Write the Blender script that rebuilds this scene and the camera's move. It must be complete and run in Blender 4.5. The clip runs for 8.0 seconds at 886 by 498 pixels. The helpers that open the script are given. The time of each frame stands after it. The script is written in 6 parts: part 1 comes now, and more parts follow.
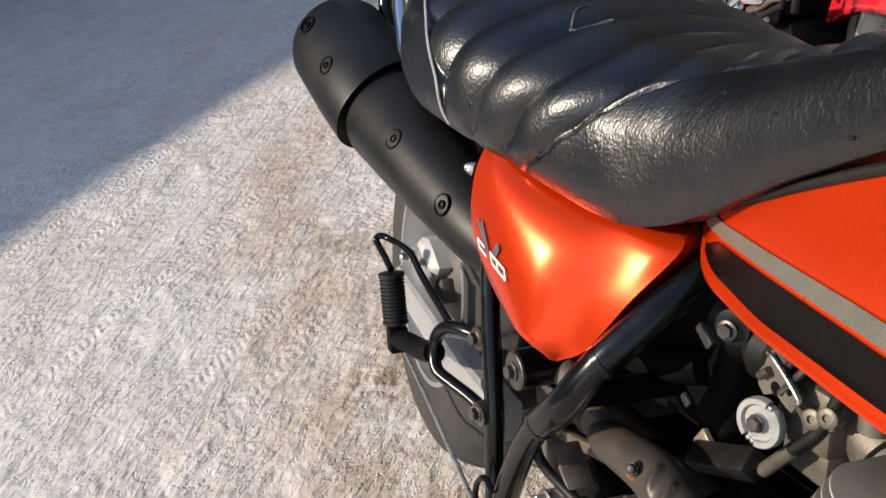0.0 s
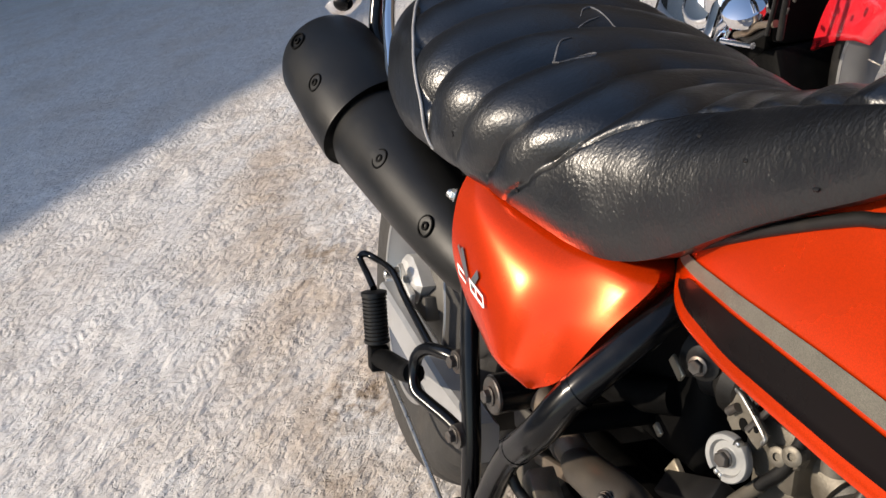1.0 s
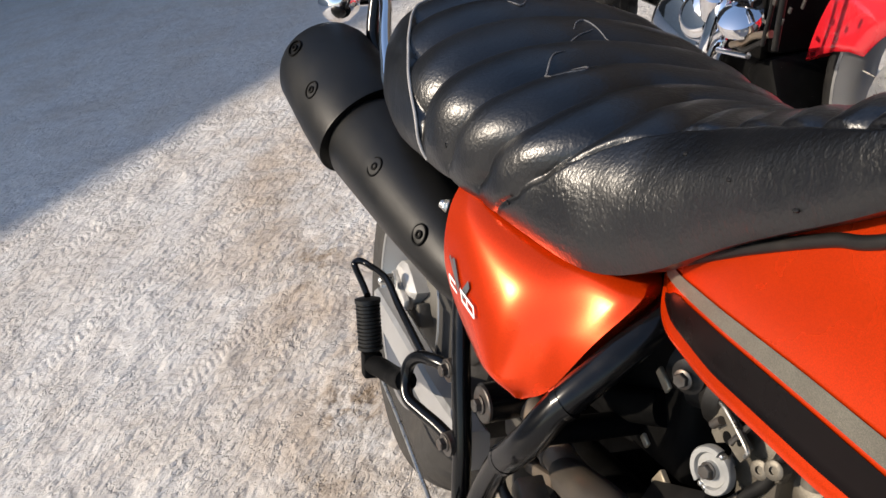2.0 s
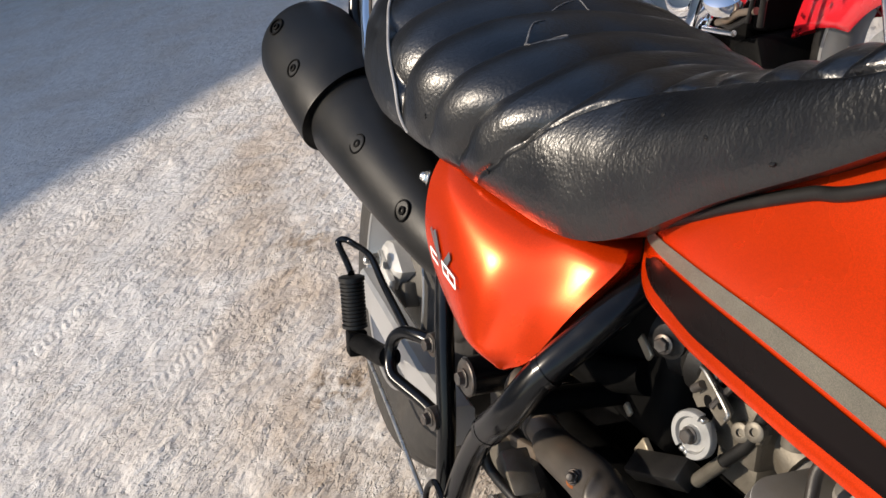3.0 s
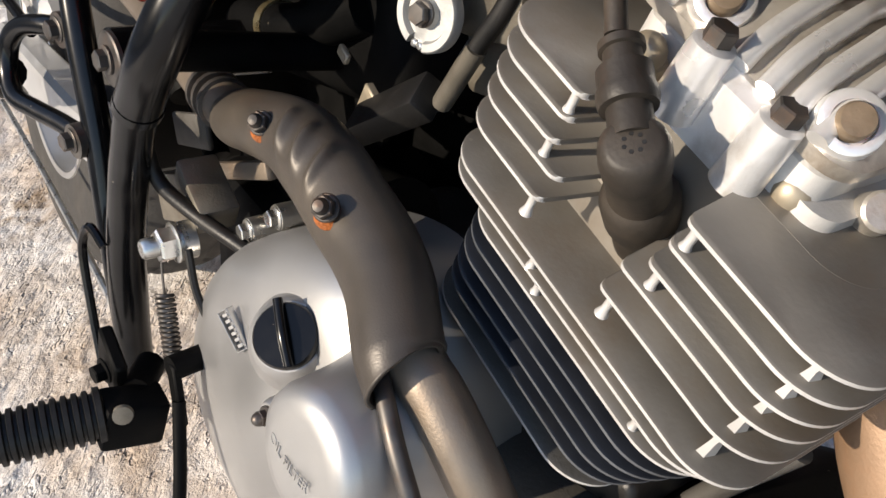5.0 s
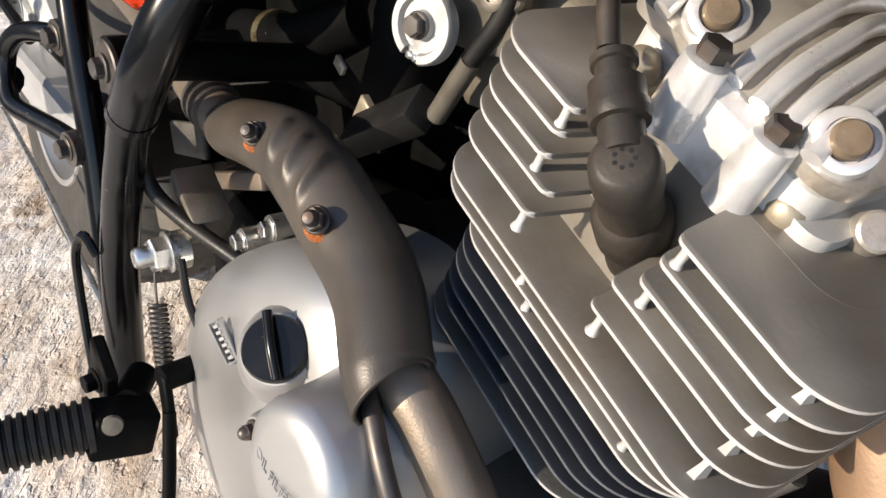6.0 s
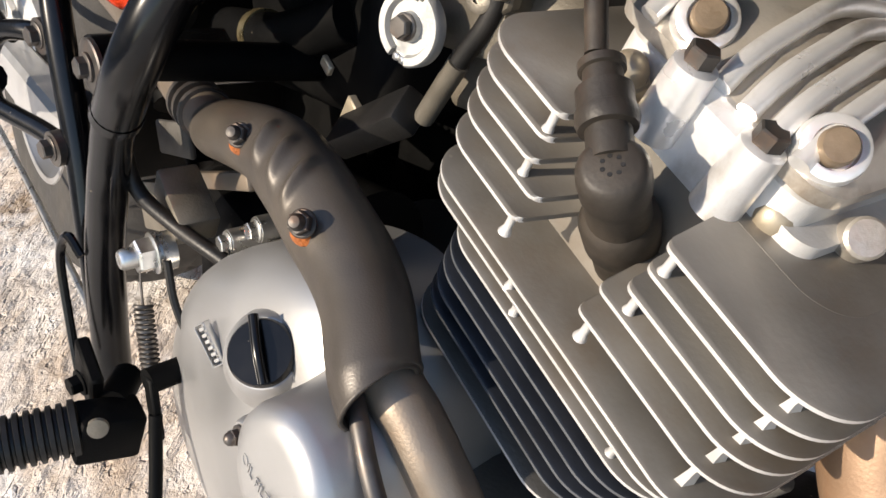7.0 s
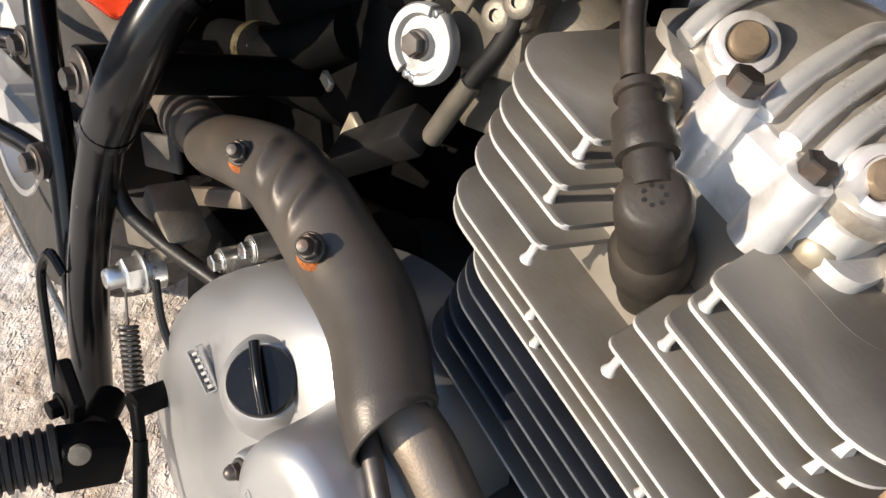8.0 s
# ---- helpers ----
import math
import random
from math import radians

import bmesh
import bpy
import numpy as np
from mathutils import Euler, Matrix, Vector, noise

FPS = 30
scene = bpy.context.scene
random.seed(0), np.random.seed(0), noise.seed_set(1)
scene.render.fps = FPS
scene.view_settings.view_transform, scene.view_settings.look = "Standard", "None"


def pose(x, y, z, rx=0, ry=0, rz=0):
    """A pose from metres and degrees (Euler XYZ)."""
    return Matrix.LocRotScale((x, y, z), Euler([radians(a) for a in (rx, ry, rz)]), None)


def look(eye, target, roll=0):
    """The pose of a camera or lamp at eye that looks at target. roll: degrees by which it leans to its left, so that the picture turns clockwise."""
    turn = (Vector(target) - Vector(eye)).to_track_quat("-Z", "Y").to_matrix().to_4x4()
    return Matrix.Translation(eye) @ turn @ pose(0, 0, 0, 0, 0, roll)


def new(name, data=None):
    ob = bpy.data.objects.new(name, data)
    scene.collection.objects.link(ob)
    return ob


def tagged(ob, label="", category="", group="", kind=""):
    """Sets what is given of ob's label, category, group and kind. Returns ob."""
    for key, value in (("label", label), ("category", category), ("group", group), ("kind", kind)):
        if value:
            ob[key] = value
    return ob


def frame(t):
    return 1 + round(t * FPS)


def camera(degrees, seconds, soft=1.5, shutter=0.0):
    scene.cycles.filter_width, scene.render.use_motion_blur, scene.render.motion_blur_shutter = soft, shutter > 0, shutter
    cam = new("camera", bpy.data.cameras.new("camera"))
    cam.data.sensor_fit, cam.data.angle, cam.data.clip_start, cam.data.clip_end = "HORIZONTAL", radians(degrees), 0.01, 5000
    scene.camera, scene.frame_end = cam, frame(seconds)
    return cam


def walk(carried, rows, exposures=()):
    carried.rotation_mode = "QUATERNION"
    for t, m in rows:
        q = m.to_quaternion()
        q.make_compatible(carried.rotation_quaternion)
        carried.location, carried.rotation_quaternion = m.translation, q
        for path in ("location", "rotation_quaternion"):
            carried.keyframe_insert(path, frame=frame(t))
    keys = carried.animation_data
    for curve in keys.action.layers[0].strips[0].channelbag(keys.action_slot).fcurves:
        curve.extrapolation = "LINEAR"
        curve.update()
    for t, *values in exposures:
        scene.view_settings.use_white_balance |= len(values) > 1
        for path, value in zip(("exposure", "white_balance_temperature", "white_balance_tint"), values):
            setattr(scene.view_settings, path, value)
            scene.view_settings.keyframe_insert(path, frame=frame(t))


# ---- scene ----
cam = camera(58.0, 8.0)
PATH = [
    (0, (-0.1367, -0.0039, 1.0240), (-0.0161, 0.8501, 0.5178), -17.00),
    (0.5, (-0.1297, -0.0043, 1.0330), (-0.0003, 0.8483, 0.5268), -16.17),
    (1, (-0.1238, -0.0060, 1.0417), (0.0123, 0.8478, 0.5393), -15.13),
    (1.5, (-0.1184, -0.0077, 1.0497), (0.0206, 0.8462, 0.5480), -14.59),
    (1.7, (-0.1184, -0.0099, 1.0514), (0.0227, 0.8444, 0.5510), -14.31),
    (2.8, (-0.1047, -0.0138, 1.0499), (0.0232, 0.8382, 0.5421), -15.73),
    (3, (-0.1111, -0.0170, 1.0310), (0.0326, 0.8291, 0.5176), -14.95),
    (3.5, (-0.1150, 0.0002, 0.9283), (0.0918, 0.8047, 0.3715), -12.89),
    (4, (-0.1068, 0.0222, 0.8112), (0.1742, 0.7373, 0.1712), -10.81),
    (4.5, (-0.0912, 0.0484, 0.7576), (0.2331, 0.6919, 0.0643), -10.33),
    (5, (-0.0797, 0.0582, 0.7454), (0.2682, 0.7061, 0.0677), -9.19),
    (5.2, (-0.0781, 0.0588, 0.7448), (0.2716, 0.7088, 0.0701), -8.98),
    (6.3, (-0.0729, 0.0590, 0.7422), (0.2807, 0.7163, 0.0767), -8.34),
    (6.5, (-0.0728, 0.0598, 0.7438), (0.2821, 0.7121, 0.0740), -8.29),
    (7, (-0.0704, 0.0618, 0.7437), (0.2902, 0.7084, 0.0715), -7.89),
    (7.5, (-0.0736, 0.0713, 0.7432), (0.3026, 0.7113, 0.0733), -6.87),
    (8, (-0.0777, 0.0841, 0.7405), (0.3184, 0.7183, 0.0766), -5.49),
]
walk(cam, [(t, look(eye, target, roll)) for t, eye, target, roll in PATH], [(0.0, 0.34), (4.0, 0.32), (4.5, 0.42), (5.0, 0.60), (8.0, 0.82)])

import functools

# ---- world, sun and exposure ----
SUN_DIR = Vector((-0.84, 0.12, 0.50)).normalized()
world = bpy.data.worlds.new("sky")
scene.world = world
world.use_nodes = True
wn = world.node_tree
sky = wn.nodes.new("ShaderNodeTexSky")
sky.sky_type = "NISHITA"
sky.sun_disc = False
sky.sun_elevation = math.asin(SUN_DIR.z)
sky.sun_rotation = math.atan2(SUN_DIR.x, SUN_DIR.y)
wn.links.new(sky.outputs[0], wn.nodes["Background"].inputs[0])
wn.nodes["Background"].inputs[1].default_value = 0.195
sun_data = bpy.data.lights.new("sun", "SUN")
sun_data.energy = 4.8
sun_data.angle = radians(0.6)
sun_data.color = (1.0, 0.865, 0.70)
sun = new("sun", sun_data)
sun.matrix_world = look(SUN_DIR * 20, (0, 0, 0))

# ---- materials ----


def mat(name, color, rough=0.5, metal=0.0, var=0.12, scale=40.0, bump=0.0, bscale=300.0, coat=0.0, dirt=None, dirt_amount=0.0, dirt_scale=9.0, spec=0.5, flake=0.0, speck=None, speck_amount=0.5):
    m = bpy.data.materials.new(name)
    m.use_nodes = True
    nt = m.node_tree
    b = nt.nodes["Principled BSDF"]
    L = nt.links.new
    tc = nt.nodes.new("ShaderNodeTexCoord")
    n1 = nt.nodes.new("ShaderNodeTexNoise")
    n1.inputs["Scale"].default_value = scale
    n1.inputs["Detail"].default_value = 5.0
    L(tc.outputs["Object"], n1.inputs["Vector"])
    r1 = nt.nodes.new("ShaderNodeMapRange")
    r1.inputs[1].default_value, r1.inputs[2].default_value = 0.3, 0.7
    r1.inputs[3].default_value, r1.inputs[4].default_value = 1.0 - var, 1.0 + var
    L(n1.outputs["Fac"], r1.inputs[0])
    mul = nt.nodes.new("ShaderNodeMix")
    mul.data_type, mul.blend_type = "RGBA", "MULTIPLY"
    mul.inputs[0].default_value = 1.0
    mul.inputs[6].default_value = (*color, 1)
    L(r1.outputs[0], mul.inputs[7])
    col = mul.outputs[2]
    if dirt:
        n2 = nt.nodes.new("ShaderNodeTexNoise")
        n2.inputs["Scale"].default_value = dirt_scale
        n2.inputs["Detail"].default_value = 8.0
        n2.inputs["Roughness"].default_value = 0.65
        L(tc.outputs["Object"], n2.inputs["Vector"])
        r2 = nt.nodes.new("ShaderNodeMapRange")
        r2.inputs[1].default_value, r2.inputs[2].default_value = 0.5, 0.75
        r2.inputs[4].default_value = dirt_amount
        L(n2.outputs["Fac"], r2.inputs[0])
        mx = nt.nodes.new("ShaderNodeMix")
        mx.data_type = "RGBA"
        L(r2.outputs[0], mx.inputs[0])
        L(col, mx.inputs[6])
        mx.inputs[7].default_value = (*dirt, 1)
        col = mx.outputs[2]
    if flake:
        vo = nt.nodes.new("ShaderNodeTexVoronoi")
        vo.inputs["Scale"].default_value = 1400.0
        L(tc.outputs["Object"], vo.inputs["Vector"])
        rf = nt.nodes.new("ShaderNodeMapRange")
        rf.inputs[1].default_value, rf.inputs[2].default_value = 0.0, 1.0
        rf.inputs[3].default_value, rf.inputs[4].default_value = 1.0 - flake, 1.0 + flake
        sep = nt.nodes.new("ShaderNodeSeparateColor")
        L(vo.outputs["Color"], sep.inputs[0])
        L(sep.outputs[0], rf.inputs[0])
        mf = nt.nodes.new("ShaderNodeMix")
        mf.data_type, mf.blend_type = "RGBA", "MULTIPLY"
        mf.inputs[0].default_value = 1.0
        L(col, mf.inputs[6])
        L(rf.outputs[0], mf.inputs[7])
        col = mf.outputs[2]
    if speck:
        # sparse dried splashes and chips
        vs = nt.nodes.new("ShaderNodeTexVoronoi")
        vs.inputs["Scale"].default_value = 95.0
        L(tc.outputs["Object"], vs.inputs["Vector"])
        sc = nt.nodes.new("ShaderNodeSeparateColor")
        L(vs.outputs["Color"], sc.inputs[0])
        size = nt.nodes.new("ShaderNodeMapRange")
        for i, v in enumerate((0.72, 1.0, 0.0, 0.10)):
            size.inputs[i + 1].default_value = v
        L(sc.outputs[0], size.inputs[0])
        lt = nt.nodes.new("ShaderNodeMath")
        lt.operation = "LESS_THAN"
        L(vs.outputs["Distance"], lt.inputs[0])
        L(size.outputs[0], lt.inputs[1])
        am = nt.nodes.new("ShaderNodeMath")
        am.operation = "MULTIPLY"
        L(lt.outputs[0], am.inputs[0])
        am.inputs[1].default_value = speck_amount
        ms = nt.nodes.new("ShaderNodeMix")
        ms.data_type = "RGBA"
        L(am.outputs[0], ms.inputs[0])
        L(col, ms.inputs[6])
        ms.inputs[7].default_value = (*speck, 1)
        col = ms.outputs[2]
    L(col, b.inputs["Base Color"])
    b.inputs["Metallic"].default_value = metal
    b.inputs["Specular IOR Level"].default_value = spec
    rr = nt.nodes.new("ShaderNodeMapRange")
    rr.inputs[1].default_value, rr.inputs[2].default_value = 0.3, 0.7
    rr.inputs[3].default_value, rr.inputs[4].default_value = max(0.02, rough * 0.8), min(1.0, rough * 1.2)
    L(n1.outputs["Fac"], rr.inputs[0])
    L(rr.outputs[0], b.inputs["Roughness"])
    b.inputs["Coat Weight"].default_value = coat
    b.inputs["Coat Roughness"].default_value = 0.04
    if bump:
        n3 = nt.nodes.new("ShaderNodeTexNoise")
        n3.inputs["Scale"].default_value = bscale
        n3.inputs["Detail"].default_value = 4.0
        L(tc.outputs["Object"], n3.inputs["Vector"])
        bp = nt.nodes.new("ShaderNodeBump")
        bp.inputs["Strength"].default_value = bump
        bp.inputs["Distance"].default_value = 0.002
        L(n3.outputs["Fac"], bp.inputs["Height"])
        L(bp.outputs[0], b.inputs["Normal"])
    return m


def leather(name):
    """Black vinyl with a fine pebbled grain and stretched creases."""
    m = mat(name, (0.0026, 0.0026, 0.0031), 0.35, 0, 0.2, 9, spec=0.72, coat=0.10)
    nt = m.node_tree
    L = nt.links.new
    b = nt.nodes["Principled BSDF"]
    b.inputs["Coat Roughness"].default_value = 0.36
    tc = nt.nodes["Texture Coordinate"]
    mp = nt.nodes.new("ShaderNodeMapping")
    mp.inputs["Scale"].default_value = (0.6, 1.0, 0.75)
    L(tc.outputs["Object"], mp.inputs[0])

    def nz(scale, detail, dist):
        n = nt.nodes.new("ShaderNodeTexNoise")
        n.inputs["Scale"].default_value = scale
        n.inputs["Detail"].default_value = detail
        n.inputs["Distortion"].default_value = dist
        L(mp.outputs[0], n.inputs["Vector"])
        return n.outputs["Fac"]

    def madd(a, k, c):
        x = nt.nodes.new("ShaderNodeMath")
        x.operation = "MULTIPLY_ADD"
        L(a, x.inputs[0])
        x.inputs[1].default_value = k
        L(c, x.inputs[2])
        return x.outputs[0]
    # pebbles, shallow creases between them, slow waviness of the stretched cover
    vo = nt.nodes.new("ShaderNodeTexVoronoi")
    vo.feature = "SMOOTH_F1"
    vo.inputs["Scale"].default_value = 420.0
    L(mp.outputs[0], vo.inputs["Vector"])
    crease = nt.nodes.new("ShaderNodeMath")
    crease.operation = "PINGPONG"
    L(nz(85.0, 3.0, 1.8), crease.inputs[0])
    crease.inputs[1].default_value = 0.09
    h = madd(vo.outputs["Distance"], -0.60, nz(210.0, 4.0, 0.4))
    h = madd(crease.outputs[0], 1.5, h)
    h = madd(nz(28.0, 2.0, 0.5), 0.3, h)
    bp = nt.nodes.new("ShaderNodeBump")
    bp.inputs["Strength"].default_value = 0.42
    bp.inputs["Distance"].default_value = 0.0012
    L(h, bp.inputs["Height"])
    L(bp.outputs[0], b.inputs["Normal"])
    return m


LEATHER = leather("black_leatherette")
PIPING = mat("grey_piping", (0.32, 0.31, 0.30), 0.45)
ORANGE = mat("orange_metallic", (0.68, 0.041, 0.001), 0.26, 0.62, 0.05, 6, coat=0.06, flake=0.10)
GREY_STRIPE = mat("grey_stripe", (0.125, 0.115, 0.092), 0.5, 0.25, 0.08, 60, flake=0.22, coat=0.2)
BLACK_PANEL = mat("black_stripe", (0.005, 0.0035, 0.0035), 0.3, 0, 0.15, 20, spec=0.08)
BLACK_GLOSS = mat("black_enamel", (0.003, 0.003, 0.0034), 0.20, 0, 0.2, 30, spec=0.30, dirt=(0.09, 0.08, 0.065), dirt_amount=0.05, dirt_scale=60, speck=(0.20, 0.17, 0.13), speck_amount=0.35)
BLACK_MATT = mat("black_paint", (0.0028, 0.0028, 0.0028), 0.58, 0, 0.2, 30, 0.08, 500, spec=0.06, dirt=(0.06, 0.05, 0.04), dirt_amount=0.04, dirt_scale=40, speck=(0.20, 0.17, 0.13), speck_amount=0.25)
MUFFLER = mat("muffler_black", (0.007, 0.0068, 0.0065), 0.42, 0, 0.15, 14, 0.12, 1500, spec=0.28, dirt=(0.10, 0.085, 0.06), dirt_amount=0.06, dirt_scale=10)
RUBBER = mat("rubber", (0.008, 0.0076, 0.0072), 0.5, 0, 0.2, 30, 0.1, 500, spec=0.3, dirt=(0.10, 0.08, 0.06), dirt_amount=0.10, dirt_scale=24)
PLUG_RUBBER = mat("brown_black_rubber", (0.022, 0.018, 0.014), 0.52, 0, 0.2, 30, 0.1, 500, spec=0.35, dirt=(0.11, 0.085, 0.06), dirt_amount=0.25, dirt_scale=40)
# bare fin rims, with the direct sun on them put into the colour
FIN_EDGE = mat("sunlit_fin_edge", (0.50, 0.487, 0.468), 0.42, 0.35, 0.10, 30, 0.12, 450, dirt=(0.34, 0.29, 0.22), dirt_amount=0.25, dirt_scale=26)
DULL_NUT = mat("dull_zinc_nut", (0.36, 0.31, 0.23), 0.5, 0.6, 0.15, 80, dirt=(0.25, 0.18, 0.10), dirt_amount=0.4, dirt_scale=60)
# lighter grey for the edges of the dark barrel fins
BARREL_EDGE = mat("grey_barrel_edge", (0.10, 0.105, 0.115), 0.4, 0.4, 0.3, 60)
PLUG_STEEL = mat("brown_stained_plug", (0.22, 0.165, 0.11), 0.45, 0.5, 0.2, 90, 0.1, 500)
COVER_CAST = mat("brown_stained_casting", (0.56, 0.52, 0.46), 0.36, 0.7, 0.2, 30, 0.12, 400, dirt=(0.15, 0.10, 0.055), dirt_amount=0.8, dirt_scale=26)
CARB = mat("stained_zinc_casting", (0.14, 0.125, 0.100), 0.5, 0.5, 0.2, 40, 0.15, 500, dirt=(0.09, 0.07, 0.045), dirt_amount=0.6, dirt_scale=30)
TYRE = mat("tyre_rubber", (0.024, 0.022, 0.020), 0.8, 0, 0.2, 30, 0.3, 300, dirt=(0.060, 0.050, 0.038), dirt_amount=0.40, dirt_scale=14, speck=(0.012, 0.012, 0.012), speck_amount=0.7)
ALU = mat("cast_aluminium", (0.55, 0.54, 0.52), 0.5, 0.45, 0.1, 25, 0.12, 600, dirt=(0.20, 0.18, 0.15), dirt_amount=0.25, dirt_scale=18)
ALU_SMOOTH = mat("satin_aluminium", (0.37, 0.366, 0.36), 0.41, 0.75, 0.06, 12, 0.03, 900, dirt=(0.25, 0.23, 0.20), dirt_amount=0.15, dirt_scale=12)
ALU_BARE = mat("bright_aluminium", (0.76, 0.75, 0.735), 0.31, 0.62, 0.10, 30, 0.10, 300, dirt=(0.28, 0.20, 0.12), dirt_amount=0.8, dirt_scale=20)
FIN_BODY = mat("head_aluminium", (0.180, 0.166, 0.144), 0.50, 0.4, 0.22, 18, 0.06, 400, dirt=(0.13, 0.085, 0.045), dirt_amount=0.55, dirt_scale=16, speck=(0.30, 0.27, 0.22), speck_amount=0.3)
FIN_DARK = mat("dark_cylinder_paint", (0.012, 0.014, 0.019), 0.36, 0.1, 0.2, 35, 0.1, 500, dirt=(0.07, 0.065, 0.06), dirt_amount=0.12, dirt_scale=22)
ALU_DARK = mat("dirty_aluminium", (0.085, 0.08, 0.072), 0.6, 0.4, 0.2, 25, 0.2, 400, dirt=(0.07, 0.06, 0.045), dirt_amount=0.6, dirt_scale=14)
STEEL = mat("zinc_steel", (0.62, 0.61, 0.58), 0.3, 0.95, 0.15, 80, 0.05, 600, dirt=(0.3, 0.26, 0.2), dirt_amount=0.2, dirt_scale=60)
DARK_STEEL = mat("dark_bolt_steel", (0.085, 0.078, 0.072), 0.45, 0.7, 0.25, 80, dirt=(0.2, 0.09, 0.03), dirt_amount=0.3, dirt_scale=70)
BRASS = mat("yellow_zinc", (0.55, 0.45, 0.25), 0.3, 0.95, 0.15, 80, dirt=(0.2, 0.14, 0.07), dirt_amount=0.4, dirt_scale=60)
OXIDE_BOLT = mat("oxidised_bolt", (0.045, 0.040, 0.036), 0.5, 0.5, 0.25, 80, dirt=(0.16, 0.07, 0.025), dirt_amount=0.4, dirt_scale=90)
RUST = mat("rust", (0.30, 0.085, 0.015), 0.9, 0, 0.35, 300, 0.5, 900)
ZINC = mat("grey_zinc_plate", (0.36, 0.36, 0.35), 0.45, 0.6, 0.15, 60, 0.08, 600, dirt=(0.16, 0.14, 0.11), dirt_amount=0.4, dirt_scale=60)
CHROME = mat("chrome", (0.82, 0.82, 0.84), 0.06, 1.0, 0.03, 10)
SHIELD = mat("heat_shield_steel", (0.050, 0.042, 0.034), 0.42, 0.25, 0.12, 25, 0.08, 900, dirt=(0.2, 0.15, 0.09), dirt_amount=0.15, dirt_scale=16)
PIPE = mat("exhaust_steel", (0.19, 0.155, 0.12), 0.45, 0.6, 0.15, 25, 0.1, 700, dirt=(0.22, 0.12, 0.05), dirt_amount=0.5, dirt_scale=12)
HEADER = mat("heat_tinted_steel", (0.22, 0.14, 0.085), 0.5, 0.35, 0.15, 25, 0.1, 700, dirt=(0.24, 0.11, 0.05), dirt_amount=0.5, dirt_scale=30)
SILVER = mat("silver_paint", (0.42, 0.42, 0.42), 0.4, 0.5, 0.08, 30, coat=0.3, dirt=(0.22, 0.2, 0.17), dirt_amount=0.3, dirt_scale=15)
WHITE_DECAL = mat("white_decal", (0.75, 0.75, 0.72), 0.4)
GREY_DECAL = mat("grey_decal", (0.08, 0.08, 0.085), 0.4)
RED = mat("red_paint", (0.50, 0.012, 0.02), 0.25, 0, 0.06, 8, coat=0.9)
DARK_WALL = mat("dark_blocker_wall", (0.035, 0.028, 0.022), 0.8, 0, 0.25, 4, 0.2, 60)
CONCRETE = mat("building_wall", (0.42, 0.41, 0.39), 0.8, 0, 0.1, 3, 0.2, 60)

# ---- mesh helpers ----


def part(name, bm, material, parent=None, label="", smooth=True):
    me = bpy.data.meshes.new(name)
    bmesh.ops.recalc_face_normals(bm, faces=bm.faces)
    bm.to_mesh(me)
    bm.free()
    me.materials.append(material)
    if smooth:
        me.polygons.foreach_set("use_smooth", [True] * len(me.polygons))
        me.set_sharp_from_angle(angle=radians(38))
    ob = new(name, me)
    ob.parent = parent
    if label:
        tagged(ob, label)
    return ob


def spline(pts, n=8):
    """Catmull-Rom points through pts."""
    P = [Vector(p) for p in pts]
    if len(P) == 2:
        return P
    P = [2 * P[0] - P[1], *P, 2 * P[-1] - P[-2]]
    out = []
    for i in range(1, len(P) - 2):
        a, b, c, d = P[i - 1:i + 3]
        for k in range(n):
            t = k / n
            out.append(0.5 * (2 * b + (c - a) * t + (2 * a - 5 * b + 4 * c - d) * t * t + (3 * b - a - 3 * c + d) * t ** 3))
    out.append(P[-2])
    return out


def rings(bm, loops, cap=True, closed=True):
    """Skins a list of equally long vertex loops."""
    vs = [[bm.verts.new(p) for p in l] for l in loops]
    n = len(vs[0])
    for a, b in zip(vs, vs[1:]):
        for i in range(n if closed else n - 1):
            j = (i + 1) % n
            bm.faces.new((a[i], a[j], b[j], b[i]))
    if cap and closed:
        bm.faces.new(vs[0][::-1])
        bm.faces.new(vs[-1])
    return vs


def frame_along(path):
    """Parallel-transported (tangent, side, up) at each point."""
    out = []
    ref = None
    for i, p in enumerate(path):
        t = (path[min(i + 1, len(path) - 1)] - path[max(i - 1, 0)]).normalized()
        if ref is None:
            ref = t.orthogonal().normalized() if abs(t.z) > 0.9 else Vector((0, 0, 1))
        s = t.cross(ref).normalized()
        ref = s.cross(t).normalized()
        out.append((t, s, ref))
    return out


def tube(bm, pts, r, seg=16, n=8, cap=True):
    """A round tube along a smooth path; r may be a function of 0..1."""
    path = spline(pts, n)
    fr = frame_along(path)
    loops = []
    for i, (p, (t, s, u)) in enumerate(zip(path, fr)):
        rad = r(i / (len(path) - 1)) if callable(r) else r
        loops.append([p + (s * math.cos(2 * math.pi * k / seg) + u * math.sin(2 * math.pi * k / seg)) * rad for k in range(seg)])
    rings(bm, loops, cap)
    return bm


def basis(d, up=(0, 0, 1)):
    d = Vector(d).normalized()
    up = Vector(up)
    if abs(d.dot(up.normalized())) > 0.97:
        up = Vector((0, 1, 0))
    s = d.cross(up).normalized()
    return d, s, s.cross(d).normalized()


def lathe(bm, base, d, profile, seg=28, cap=True):
    """Turns (along, radius) pairs about the line from base in direction d."""
    base = Vector(base)
    d, s, u = basis(d)
    rings(bm, [[base + d * a + (s * math.cos(2 * math.pi * k / seg) + u * math.sin(2 * math.pi * k / seg)) * max(r, 1e-5) for k in range(seg)] for a, r in profile], cap)
    return bm


